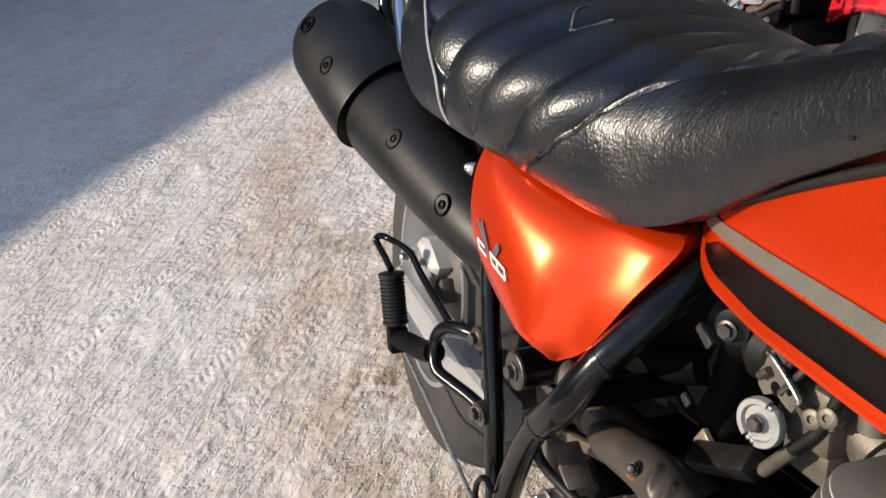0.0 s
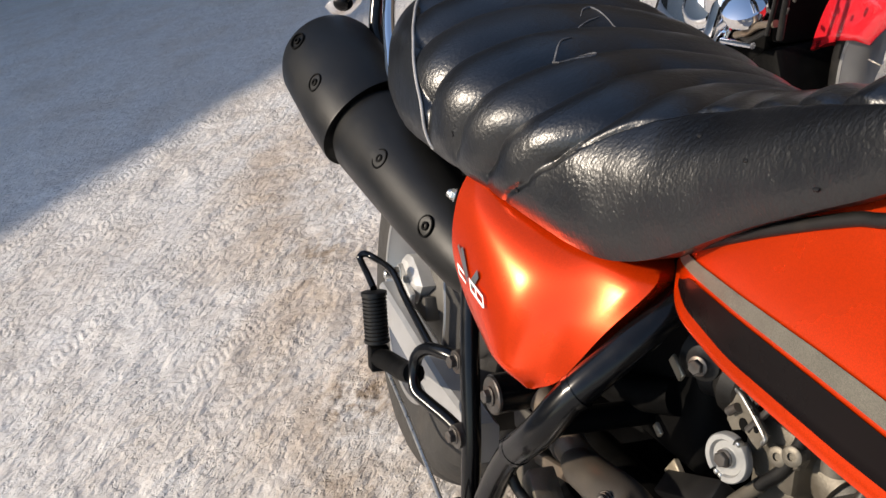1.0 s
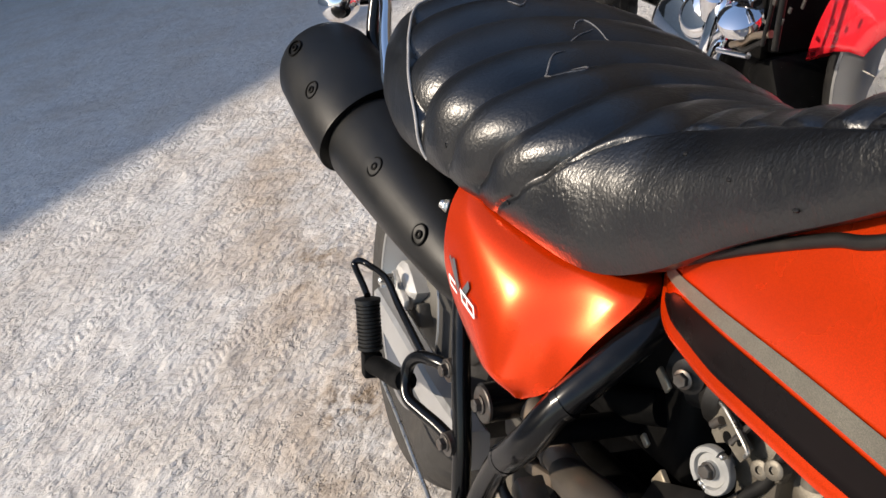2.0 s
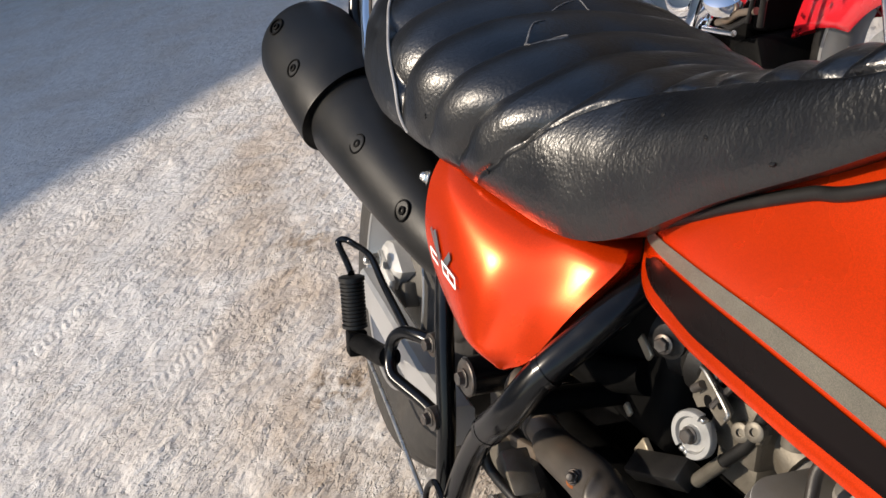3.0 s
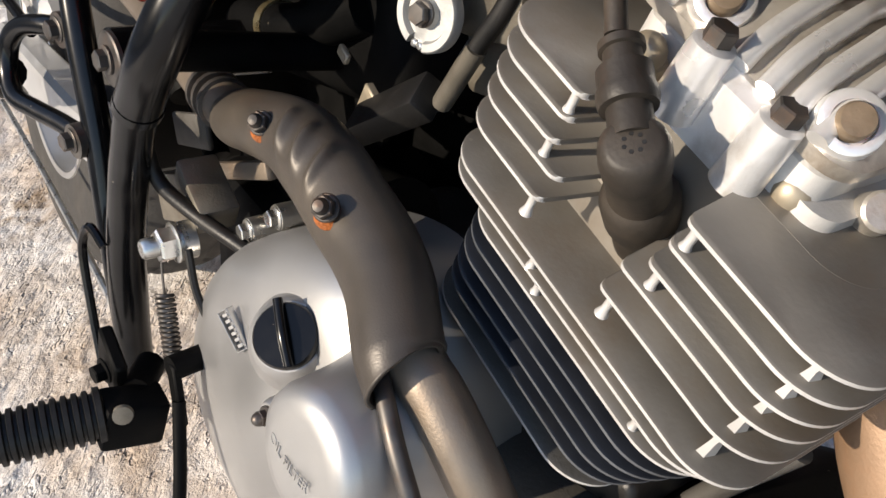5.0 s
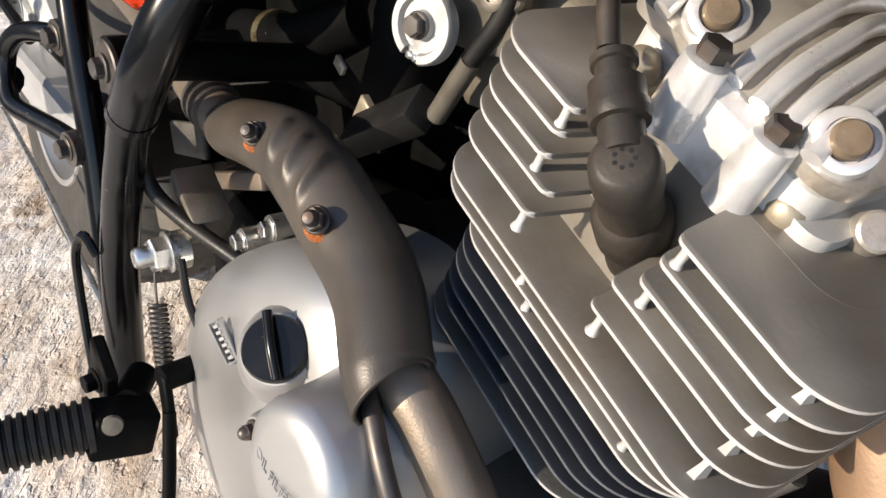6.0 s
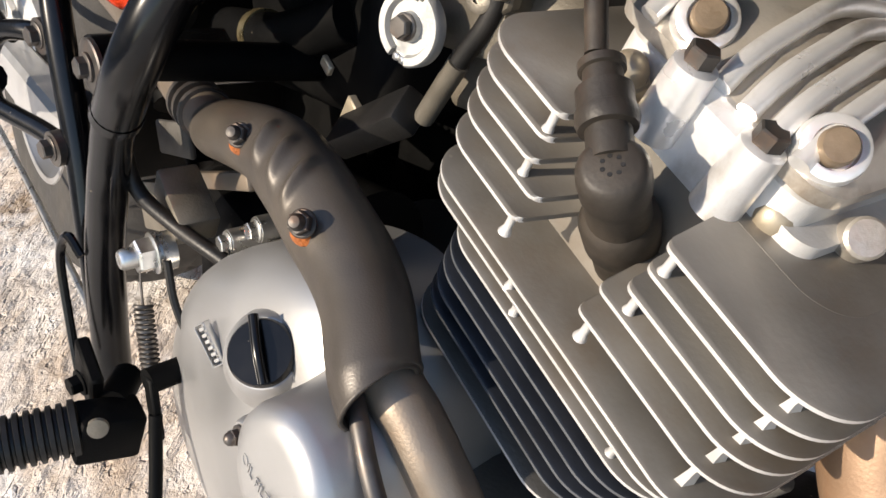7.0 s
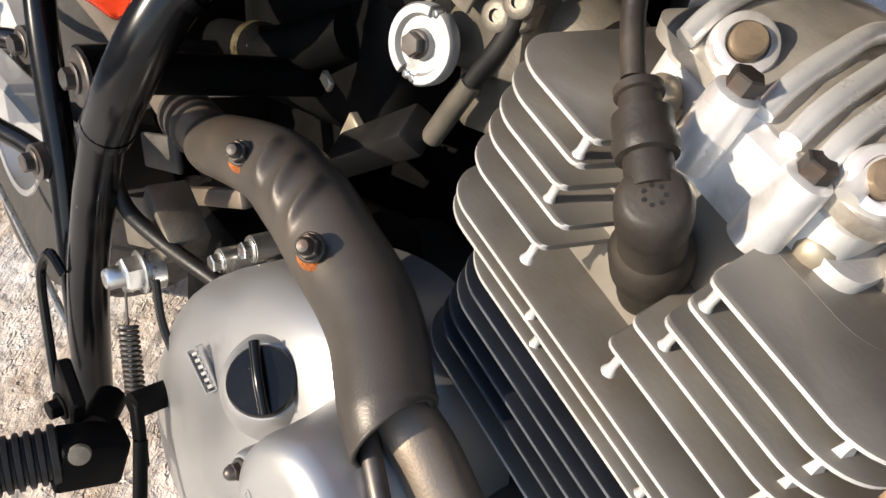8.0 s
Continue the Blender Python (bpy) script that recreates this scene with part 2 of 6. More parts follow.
def prism(bm, base, d, outline, h, bevel=0.0, up=(0, 0, 1)):
    """Outline of (side, up) pairs pushed h along d, with a chamfered far edge."""
    base = Vector(base)
    d, s, u = basis(d, up)
    c = Vector((sum(p[0] for p in outline) / len(outline), sum(p[1] for p in outline) / len(outline)))
    steps = [(0, 1.0), (h - bevel, 1.0), (h, None)] if bevel else [(0, 1.0), (h, 1.0)]
    loops = []
    for a, k in steps:
        l = []
        for x, y in outline:
            q = Vector((x, y))
            if k is None:
                q = c + (q - c) * (1 - bevel / max((q - c).length, 1e-6))
            l.append(base + d * a + s * q.x + u * q.y)
        loops.append(l)
    rings(bm, loops)
    return bm


def ngon(n, r, turn=0.0):
    return [(r * math.cos(2 * math.pi * k / n + turn), r * math.sin(2 * math.pi * k / n + turn)) for k in range(n)]


def hexbolt(bm, base, d, r=0.006, h=0.005, flange=1.35, dome=False, turn=0.3):
    d = Vector(d).normalized()
    if flange:
        lathe(bm, base, d, [(0, r * flange), (0.0012, r * flange), (0.0018, r * flange * 0.9)], 20)
    prism(bm, Vector(base) + d * 0.0012, d, ngon(6, r, turn), h, r * 0.12)
    if dome:
        lathe(bm, Vector(base) + d * (h + 0.001), d, [(0, r * 0.82), (r * 0.45, r * 0.72), (r * 0.75, r * 0.42), (r * 0.85, 0.0002)], 18)
    return bm


def block(bm, c, size, rot=None, bevel=0.003, seg=2):
    """A rounded box at c."""
    m = Matrix.Translation(c) @ (rot.to_4x4() if rot else Matrix()) @ Matrix.Diagonal((*size, 1))
    b2 = bmesh.new()
    bmesh.ops.create_cube(b2, size=1.0, matrix=m)
    if bevel:
        bmesh.ops.bevel(b2, geom=b2.edges[:], offset=min(bevel, min(size) * 0.45), segments=seg, affect="EDGES", profile=0.5)
    tmp = bpy.data.meshes.new("tmp")
    b2.to_mesh(tmp)
    b2.free()
    bm.from_mesh(tmp)
    bpy.data.meshes.remove(tmp)
    return bm


def interp(table, x):
    return float(np.interp(x, [a for a, _ in table], [b for _, b in table]))


def smoothstep(a, b, x):
    t = min(max((x - a) / (b - a), 0), 1)
    return t * t * (3 - 2 * t)

# ---- ground: packed snow and ice, one sheet to the horizon ----


def spread(lo, hi, step, far):
    mid = list(np.arange(lo, hi, step))
    out, s = [], step
    x = mid[-1]
    while x < far:
        s *= 1.22
        x += s
        out.append(x)
    left, s, x = [], step, mid[0]
    while x > -far:
        s *= 1.22
        x -= s
        left.append(x)
    return np.array(left[::-1] + mid + out)


TRACKS = [(2.35, 0.05, 0.021, 0.72), (2.62, 0.045, 0.026, 0.70), (1.98, 0.05, 0.024, 0.80), (1.62, 0.05, 0.020, 0.64), (2.20, 0.035, 0.018, 0.50), (1.36, 0.05, 0.026, 0.76), (2.85, 0.05, 0.022, 0.74), (1.12, 0.04, 0.019, 1.0)]


def ground_height(x, y):
    p = Vector((x, y, 0))
    h = 0.010 * noise.noise(p * 1.6) + 0.006 * noise.noise(p * 5.0 + Vector((7, 3, 0)))
    if not (-1.4 < x < 0.15 and 0.7 < y < 3.55):
        return h - 0.006
    # marks drawn out along the traffic
    q = Vector((0.55 * (0.75 * x + 0.66 * y), -0.66 * x + 0.75 * y, 0))
    h += 0.0030 * noise.noise(p * 15.0) + 0.0042 * abs(noise.noise(q * 31.0)) - 0.0042 * abs(noise.noise(q * 58.0 + Vector((1, 5, 2)))) + 0.0018 * noise.noise(q * 110.0)
    # trodden clods and dents
    h += 0.008 * max(0.0, noise.noise(p * 11.0 + Vector((3, 9, 4))) - 0.15)
    h -= 0.014 * max(0.0, noise.noise(p * 6.0 + Vector((13, 2, 1))) - 0.35)
    # tyre prints: bands of short bars, and narrow ruts along them
    for off, wid, pitch, ang in TRACKS:
        ca, sa = math.cos(ang), math.sin(ang)
        d = -x * sa + y * ca - off + 0.02 * noise.noise(p * 1.3)
        if abs(d) < wid:
            k = 1 - (d / wid) ** 4
            on = smoothstep(-0.1, 0.25, noise.noise(p * 2.3 + Vector((off * 9, 1, 5))))
            a = (x * ca + y * sa) + 0.5 * abs(d)
            h += k * on * (0.0016 * math.tanh(3 * math.sin(a * 2 * math.pi / pitch)) - 0.0018)
    return h - 0.008


gx, gy = spread(-1.35, 0.10, 0.0048, 400.0), spread(0.75, 3.50, 0.0060, 400.0)
gv = []
for yy in gy:
    for xx in gx:
        near_by = -9 < xx < 9 and -9 < yy < 14
        gv.append((xx, yy, ground_height(xx, yy) if near_by else 0.0))
nx = len(gx)
gf = [(j * nx + i, j * nx + i + 1, (j + 1) * nx + i + 1, (j + 1) * nx + i) for j in range(len(gy) - 1) for i in range(nx - 1)]
gme = bpy.data.meshes.new("ground")
gme.from_pydata(gv, [], gf)
gme.polygons.foreach_set("use_smooth", [True] * len(gf))
ground = tagged(new("ground", gme), "packed dirty snow with footprints and brown sand stains", "snow ground", kind="structure")


SAND = [(-0.15, 1.98, 0.16, 0.85), (-0.10, 2.26, 0.14, 0.45), (-0.165, 1.32, 0.15, 0.95), (-0.05, 1.55, 0.18, 0.7), (-0.30, 1.05, 0.30, 0.35), (-0.12, 0.82, 0.30, 0.45), (-0.42, 1.62, 0.16, 0.3)]


def snow_material():
    m = bpy.data.materials.new("packed_snow")
    m.use_nodes = True
    nt = m.node_tree
    L = nt.links.new
    b = nt.nodes["Principled BSDF"]
    tc = nt.nodes.new("ShaderNodeTexCoord")

    def nz(scale, detail, rough=0.6, dist=0.0):
        n = nt.nodes.new("ShaderNodeTexNoise")
        n.inputs["Scale"].default_value, n.inputs["Detail"].default_value = scale, detail
        n.inputs["Roughness"].default_value, n.inputs["Distortion"].default_value = rough, dist
        L(tc.outputs["Object"], n.inputs["Vector"])
        return n.outputs["Fac"]

    def rng(x, a, b2, c, d):
        r = nt.nodes.new("ShaderNodeMapRange")
        for i, v in enumerate((a, b2, c, d)):
            r.inputs[i + 1].default_value = v
        L(x, r.inputs[0])
        return r.outputs[0]

    def mix(f, a, c):
        x = nt.nodes.new("ShaderNodeMix")
        x.data_type = "RGBA"
        L(f, x.inputs[0])
        for v, i in ((a, 6), (c, 7)):
            if isinstance(v, tuple):
                x.inputs[i].default_value = (*v, 1)
            else:
                L(v, x.inputs[i])
        return x.outputs[2]
    base = mix(rng(nz(20, 8, 0.7), 0.35, 0.62, 0, 1), (0.545, 0.520, 0.492), (0.665, 0.645, 0.618))
    base = mix(rng(nz(2.6, 6, 0.6), 0.44, 0.66, 0, 0.55), base, (0.52, 0.45, 0.38))
    base = mix(rng(nz(75, 6, 0.7), 0.52, 0.70, 0, 0.35), base, (0.42, 0.37, 0.32))
    # brown sand, strongest in a band beside the motorcycle
    sx = nt.nodes.new("ShaderNodeSeparateXYZ")
    L(tc.outputs["Object"], sx.inputs[0])
    dx = nt.nodes.new("ShaderNodeMath")
    dx.operation = "ADD"
    L(sx.outputs[0], dx.inputs[0])
    dx.inputs[1].default_value = 0.16
    ab = nt.nodes.new("ShaderNodeMath")
    ab.operation = "ABSOLUTE"
    L(dx.outputs[0], ab.inputs[0])
    band = rng(ab.outputs[0], 0.08, 0.40, 1, 0.06)

    dy = nt.nodes.new("ShaderNodeMath")
    dy.operation = "ADD"
    L(sx.outputs[1], dy.inputs[0])
    dy.inputs[1].default_value = -1.6
    aby = nt.nodes.new("ShaderNodeMath")
    aby.operation = "ABSOLUTE"
    L(dy.outputs[0], aby.inputs[0])
    both = nt.nodes.new("ShaderNodeMath")
    both.operation = "MULTIPLY"
    L(band, both.inputs[0])
    L(rng(aby.outputs[0], 1.0, 2.6, 1, 0.08), both.inputs[1])
    band = both.outputs[0]

    def stain(scale, lo, hi, amount, colour, b0):
        st = nt.nodes.new("ShaderNodeMath")
        st.operation = "MULTIPLY"
        L(band, st.inputs[0])
        L(rng(nz(scale, 9, 0.7, 0.7), lo, hi, 0, amount), st.inputs[1])
        return mix(st.outputs[0], b0, colour)
    base = stain(2.4, 0.40, 0.60, 0.70, (0.45, 0.345, 0.25), base)
    base = stain(5.5, 0.52, 0.66, 0.55, (0.27, 0.19, 0.12), base)
    # trodden-in sand patches
    for px, py, r, amount in SAND:
        off = nt.nodes.new("ShaderNodeVectorMath")
        off.operation = "DISTANCE"
        L(tc.outputs["Object"], off.inputs[0])
        off.inputs[1].default_value = (px, py, 0)
        st = nt.nodes.new("ShaderNodeMath")
        st.operation = "MULTIPLY"
        L(rng(off.outputs["Value"], r * 0.25, r, 1, 0), st.inputs[0])
        L(rng(nz(26, 9, 0.72, 0.5), 0.42, 0.62, 0, amount), st.inputs[1])
        base = mix(st.outputs[0], base, (0.21, 0.145, 0.085))
    base = mix(rng(nz(120, 3, 0.5), 0.70, 0.74, 0, 0.5), base, (0.24, 0.18, 0.12))
    L(base, b.inputs["Base Color"])
    b.inputs["Roughness"].default_value = 0.5
    b.inputs["Specular IOR Level"].default_value = 0.4
    # relief: crumbly grain everywhere, pressed marks drawn out along the traffic, small pits
    mp = nt.nodes.new("ShaderNodeMapping")
    mp.vector_type = "TEXTURE"
    mp.inputs["Rotation"].default_value = (0, 0, 0.72)
    mp.inputs["Scale"].default_value = (2.0, 1.0, 1.0)
    L(tc.outputs["Object"], mp.inputs[0])

    def drawn(scale, detail):
        n = nt.nodes.new("ShaderNodeTexNoise")
        n.inputs["Scale"].default_value, n.inputs["Detail"].default_value = scale, detail
        n.inputs["Roughness"].default_value = 0.65
        L(mp.outputs[0], n.inputs["Vector"])
        return n.outputs["Fac"]

    def op(kind, a, c):
        x = nt.nodes.new("ShaderNodeMath")
        x.operation = kind
        for i, v in enumerate((a, c)):
            if isinstance(v, float):
                x.inputs[i].default_value = v
            else:
                L(v, x.inputs[i])
        return x.outputs[0]
    h = op("MULTIPLY", nz(21, 7, 0.62), 2.2)
    h = op("ADD", h, op("MULTIPLY", drawn(34, 6), 2.6))
    h = op("ADD", h, op("MULTIPLY", rng(drawn(70, 2), 0.45, 0.50, 0, 1), rng(nz(5, 4, 0.6), 0.46, 0.58, 0.0, 0.95)))
    h = op("ADD", h, op("MULTIPLY", rng(nz(40, 3, 0.55), 0.62, 0.68, 0, -1), 0.7))
    h = op("ADD", h, op("MULTIPLY", nz(420, 3, 0.6), 0.25))
    bp = nt.nodes.new("ShaderNodeBump")
    bp.inputs["Strength"].default_value, bp.inputs["Distance"].default_value = 0.85, 0.0062
    L(h, bp.inputs["Height"])
    L(bp.outputs[0], b.inputs["Normal"])
    return m


gme.materials.append(snow_material())

# the house whose shadow lies across the yard; it stands outside the view
hd = Vector((1.16, 1.02, 0)).normalized()
edge = Vector((-0.65, 3.34, 0))
house_h = 8.0
foot = edge + Vector((SUN_DIR.x, SUN_DIR.y, 0)) / SUN_DIR.z * house_h
side = Vector((-hd.y, hd.x, 0))
house = tagged(new("house"), "plain grey rendered house wall beside the yard", "house")
bm = bmesh.new()
block(bm, (0, 0, house_h / 2), (44, 5, house_h), None, 0.02, 1)
part("wall", bm, CONCRETE, house)
# dark walls added out of view beyond the second motorcycle to block the sky
barn = tagged(new("barn"), "added plain dark walls out of view that block the sky", "barn")
bm = bmesh.new()
block(bm, (0, 0, 3.75), (0.3, 36, 7.5), None, 0.02, 1)
part("wall", bm, DARK_WALL, barn)
bm = bmesh.new()
block(bm, (-9.0, 14.0, 5.5), (17.0, 0.3, 11.0), None, 0.02, 1)
part("wall", bm, DARK_WALL, barn)
barn.matrix_basis = pose(7.0, 0, 0)
house.matrix_basis = Matrix.Translation(foot + side * 2.5) @ Matrix.Rotation(math.atan2(hd.y, hd.x), 4, "Z")

# ---- the orange motorcycle, leaning on its side stand ----
LEAN_DEG = 17.0
moto = tagged(new("motorcycle"), "orange motorcycle with ribbed black seat leaning on its stand", "motorcycle")
moto.matrix_basis = pose(0, 0, 0, 0, LEAN_DEG, 0)

# seat
SEAT_B = [(0.16, 0.905), (0.22, 0.87), (0.28, 0.824), (0.33, 0.792), (0.38, 0.760), (0.45, 0.703), (0.475, 0.681), (0.50, 0.672), (0.53, 0.669), (0.56, 0.672), (0.62, 0.678), (0.70, 0.677), (0.80, 0.672), (0.90, 0.664), (1.0, 0.665), (1.12, 0.69)]
SEAT_A = [(0.16, 0.085), (0.28, 0.100), (0.38, 0.102), (0.45, 0.108), (0.52, 0.132), (0.58, 0.156), (0.66, 0.179), (0.74, 0.193), (0.84, 0.199), (0.92, 0.199), (1.02, 0.185), (1.10, 0.150), (1.14, 0.10)]
SEAT_H = [(0.16, 0.955), (0.22, 0.930), (0.30, 0.895), (0.38, 0.855), (0.45, 0.826), (0.52, 0.807), (0.60, 0.798), (0.70, 0.803), (0.80, 0.812), (0.95, 0.825), (1.06, 0.82), (1.14, 0.775)]


def soft(table, x, w=0.04):
    return sum(interp(table, x + k * w) for k in (-1, -0.5, 0, 0.5, 1)) / 5


@functools.lru_cache(maxsize=None)
def seat_profile(v):
    return soft(SEAT_A, v), soft(SEAT_B, v), soft(SEAT_H, v)


def seat_point(v, s, lift=0.0):
    """v along, s from -1 (right lower edge) over the top to 1."""
    a, b, h = seat_profile(v)
    th = s * radians(112)
    su, cu = math.sin(th), math.cos(th)
    u = a * math.copysign(abs(su) ** 0.80, su)
    mid = b + 0.28 * (h - b)
    w = mid + (h - mid) * abs(cu) ** 0.72 if cu > 0 else mid - (mid - b) * abs(cu / math.cos(radians(112))) ** 0.9
    return Vector((u, v, w))


BORDER = [(0.16, 0.75), (0.298, 0.60), (0.357, 0.45), (0.396, 0.36), (0.44, 0.30), (0.48, 0.31), (0.505, 0.37), (0.524, 0.46), (0.539, 0.55), (0.564, 0.70), (0.593, 0.81), (0.613, 0.90), (0.64, 1.08), (0.70, 1.4), (1.2, 1.4)]
KNOTS = [0.10, 0.145, 0.19, 0.23, 0.27, 0.313, 0.357, 0.401, 0.446, 0.496, 0.553, 0.620, 0.696, 0.781, 0.876, 0.975, 1.08, 1.19]
EDGE = [(0, 1.10), (0.2, 1.09), (0.41, 1.04), (0.49, 0.953), (0.59, 0.879), (0.69, 0.835), (0.80, 0.790), (1.0, 0.775)]


def seat_relief(v, s):
    d = abs(s)
    lim = interp(BORDER, v)
    front = 1 - 0.6 * smoothstep(0.58, 0.76, v)
    q = v - 0.036 * front * (min(abs(d - 0.42), 0.5) / 0.42) ** 1.7
    f = float(np.interp(q, KNOTS, range(len(KNOTS)))) % 1.0
    roll = max(0.0, 1 - abs(2 * f - 1) ** 2.1) ** 0.85
    inside = smoothstep(-0.012, 0.030, lim - d)
    rim = interp(EDGE, d)
    inside *= 1 - smoothstep(rim - 0.006, rim + 0.004, v)
    h = inside * (roll - 1) * 0.0120 * (1 - 0.85 * smoothstep(0.84, 1.0, d))
    if v < 0.64:
        h -= 0.0040 * math.exp(-((lim - d) / 0.018) ** 2) * (1 - 0.8 * smoothstep(0.86, 1.0, d))
    return h


NV, NS = 860, 230
grid = []
for i in range(NV):
    v = 0.16 + (1.14 - 0.16) * i / (NV - 1)
    row = []
    for j in range(NS):
        s = -1 + 2 * j / (NS - 1)
        row.append(seat_point(v, s))
    grid.append(row)
G = np.array([[tuple(p) for p in r] for r in grid])
du, dv = np.gradient(G, axis=1), np.gradient(G, axis=0)
nrm = np.cross(du, dv)
nrm /= np.linalg.norm(nrm, axis=2)[..., None] + 1e-9
if nrm[NV // 2, NS // 2, 2] < 0:
    nrm = -nrm
rel = np.array([[seat_relief(0.16 + 0.98 * i / (NV - 1), -1 + 2 * j / (NS - 1)) for j in range(NS)] for i in range(NV)])
wob = np.array([[0.0012 * noise.noise(Vector(G[i, j]) * 26) for j in range(NS)] for i in range(NV)])
G2 = G + nrm * (rel + wob)[..., None]
bm = bmesh.new()
sv = rings(bm, [[tuple(p) for p in r] for r in G2], cap=False, closed=False)
# underside and rear closing face
for a, b in zip(sv, sv[1:]):
    bm.faces.new((a[0], b[0], b[-1], a[-1]))
bm.faces.new(sv[0])
bm.faces.new(sv[-1][::-1])
seat = part("seat", bm, LEATHER, moto, "black leatherette seat with tuck-and-roll ribs")


def seat_surface(v, s, lift=0.0):
    p = seat_point(v, s)
    n = (seat_point(v, s + 0.004) - p).cross(seat_point(v + 0.002, s) - p).normalized()
    if n.dot(p - Vector((0, v, 0.70))) < 0:
        n = -n
    return p + n * (seat_relief(v, s) + lift)


# stitched seams pulled into the valleys between the ribs
for knot in KNOTS[2:-2]:
    run = []
    for d in np.linspace(-1.0, 1.0, 161):
        v = knot
        for _ in range(8):
            front = 1 - 0.6 * smoothstep(0.58, 0.76, v)
            v = knot + 0.036 * front * (min(abs(abs(d) - 0.42), 0.5) / 0.42) ** 1.7
        if 0.17 < v < interp(EDGE, abs(d)) - 0.008 and abs(d) < interp(BORDER, v) - 0.015 and abs(d) < 0.86:
            run.append(seat_surface(v, d, 0.0003))
    if len(run) > 6:
        bm = bmesh.new()
        tube(bm, run, 0.0008, 6, 1)
        part("seam", bm, LEATHER, seat)
bm = bmesh.new()
tube(bm, [seat_point(interp(EDGE, abs(s)), s) + Vector((math.copysign(0.001, s), 0, 0.001)) for s in np.linspace(-0.98, 0.98, 50)], 0.0018, 8, 2)
part("piping", bm, PIPING, seat, "thin grey piping on the seat")
SCUFF = mat("pale_scuff", (0.085, 0.085, 0.09), 0.7, 0, 0.6, 260)
SCUFFS = [[(0.736, -0.12), (0.731, -0.16), (0.707, -0.21), (0.687, -0.25), (0.677, -0.25)], [(0.677, -0.25), (0.677, -0.19), (0.677, -0.14), (0.692, -0.12), (0.702, -0.16)], [(0.785, -0.07), (0.795, -0.04), (0.815, 0.01)], [(0.815, -0.02), (0.84, 0.01), (0.79, 0.03)], [(0.928, -0.1), (0.913, -0.07), (0.933, -0.04)]]
for vs in SCUFFS:
    bm = bmesh.new()
    pts = []
    for p in spline([(a, b, 0) for a, b in vs], 6):
        pts.append(seat_point(p.x, p.y) + Vector((0, 0, seat_relief(p.x, p.y) + 0.0003)))
    tube(bm, pts, lambda t: 0.0004 + 0.0009 * math.sin(math.pi * t), 6, 1)
    part("scuff", bm, SCUFF, seat, "pale scuff mark on the leatherette")

for v0, s0 in ((0.446, -0.51), (0.387, -0.71), (0.327, -0.89), (0.60, -0.86), (0.71, -0.80)):
    bm = bmesh.new()
    for dv, ds in ((0, 0), (0.0016, 0.005)):
        q = seat_point(v0 + dv, s0 + ds)
        lathe(bm, q + Vector((-0.0006, 0, 0.0002)), q - Vector((0, v0, 0.70)), [(-0.001, 0.0016), (0.0003, 0.0014), (0.0006, 0.0004)], 7)
    part("nick", bm, RUBBER, seat, "small dark nick in the leatherette")

# fuel tank: right flank carries a black panel and a grey stripe
TW = [(-0.16, 0.06), (-0.10, 0.095), (0.0, 0.106), (0.15, 0.097), (0.27, 0.092), (0.38, 0.088), (0.44, 0.083), (0.475, 0.074), (0.49, 0.058)]
TB = [(-0.16, 0.74), (-0.05, 0.700), (0.10, 0.678), (0.17, 0.670), (0.27, 0.657), (0.38, 0.648), (0.455, 0.650), (0.475, 0.662), (0.49, 0.68)]
TM = [(-0.16, 0.80), (0.0, 0.770), (0.15, 0.748), (0.25, 0.738), (0.38, 0.724), (0.455, 0.708), (0.49, 0.702)]
TT = [(-0.16, 0.86), (-0.05, 0.905), (0.10, 0.915), (0.20, 0.900), (0.30, 0.865), (0.40, 0.80), (0.455, 0.745), (0.49, 0.715)]


def tank_loop(v):
    a, b, m, h = soft(TW, v, 0.012), soft(TB, v, 0.012), soft(TM, v, 0.02), soft(TT, v, 0.03)
    half = []
    n_top = 14
    for k in range(n_top):
        t = k / (n_top - 1) * math.pi / 2
        half.append((a * math.sin(t) ** 0.85 if k else 0.0, m + (h - m) * max(math.cos(t), 0) ** 0.9))
    lower = [(1.0, 0.80), (0.985, 0.55), (0.965, 0.30), (0.955, 0.16), (0.985, 0.10), (1.0, 0.05), (0.995, 0.0), (0.93, -0.015), (0.80, 0.0)]
    for ku, kw in lower:
        half.append((a * ku, b + (m - b) * kw))
    right = [Vector((-u, v, w)) for u, w in half]
    left = [Vector((u, v, w)) for u, w in half[1:]][::-1]
    return right + left


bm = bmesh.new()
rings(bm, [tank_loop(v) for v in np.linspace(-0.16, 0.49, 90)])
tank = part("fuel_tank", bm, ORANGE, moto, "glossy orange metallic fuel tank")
# black underside: tunnel shade put into the colour, keeping orange out of reflections below
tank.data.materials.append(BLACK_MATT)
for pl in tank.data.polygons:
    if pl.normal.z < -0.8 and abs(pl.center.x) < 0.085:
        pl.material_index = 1


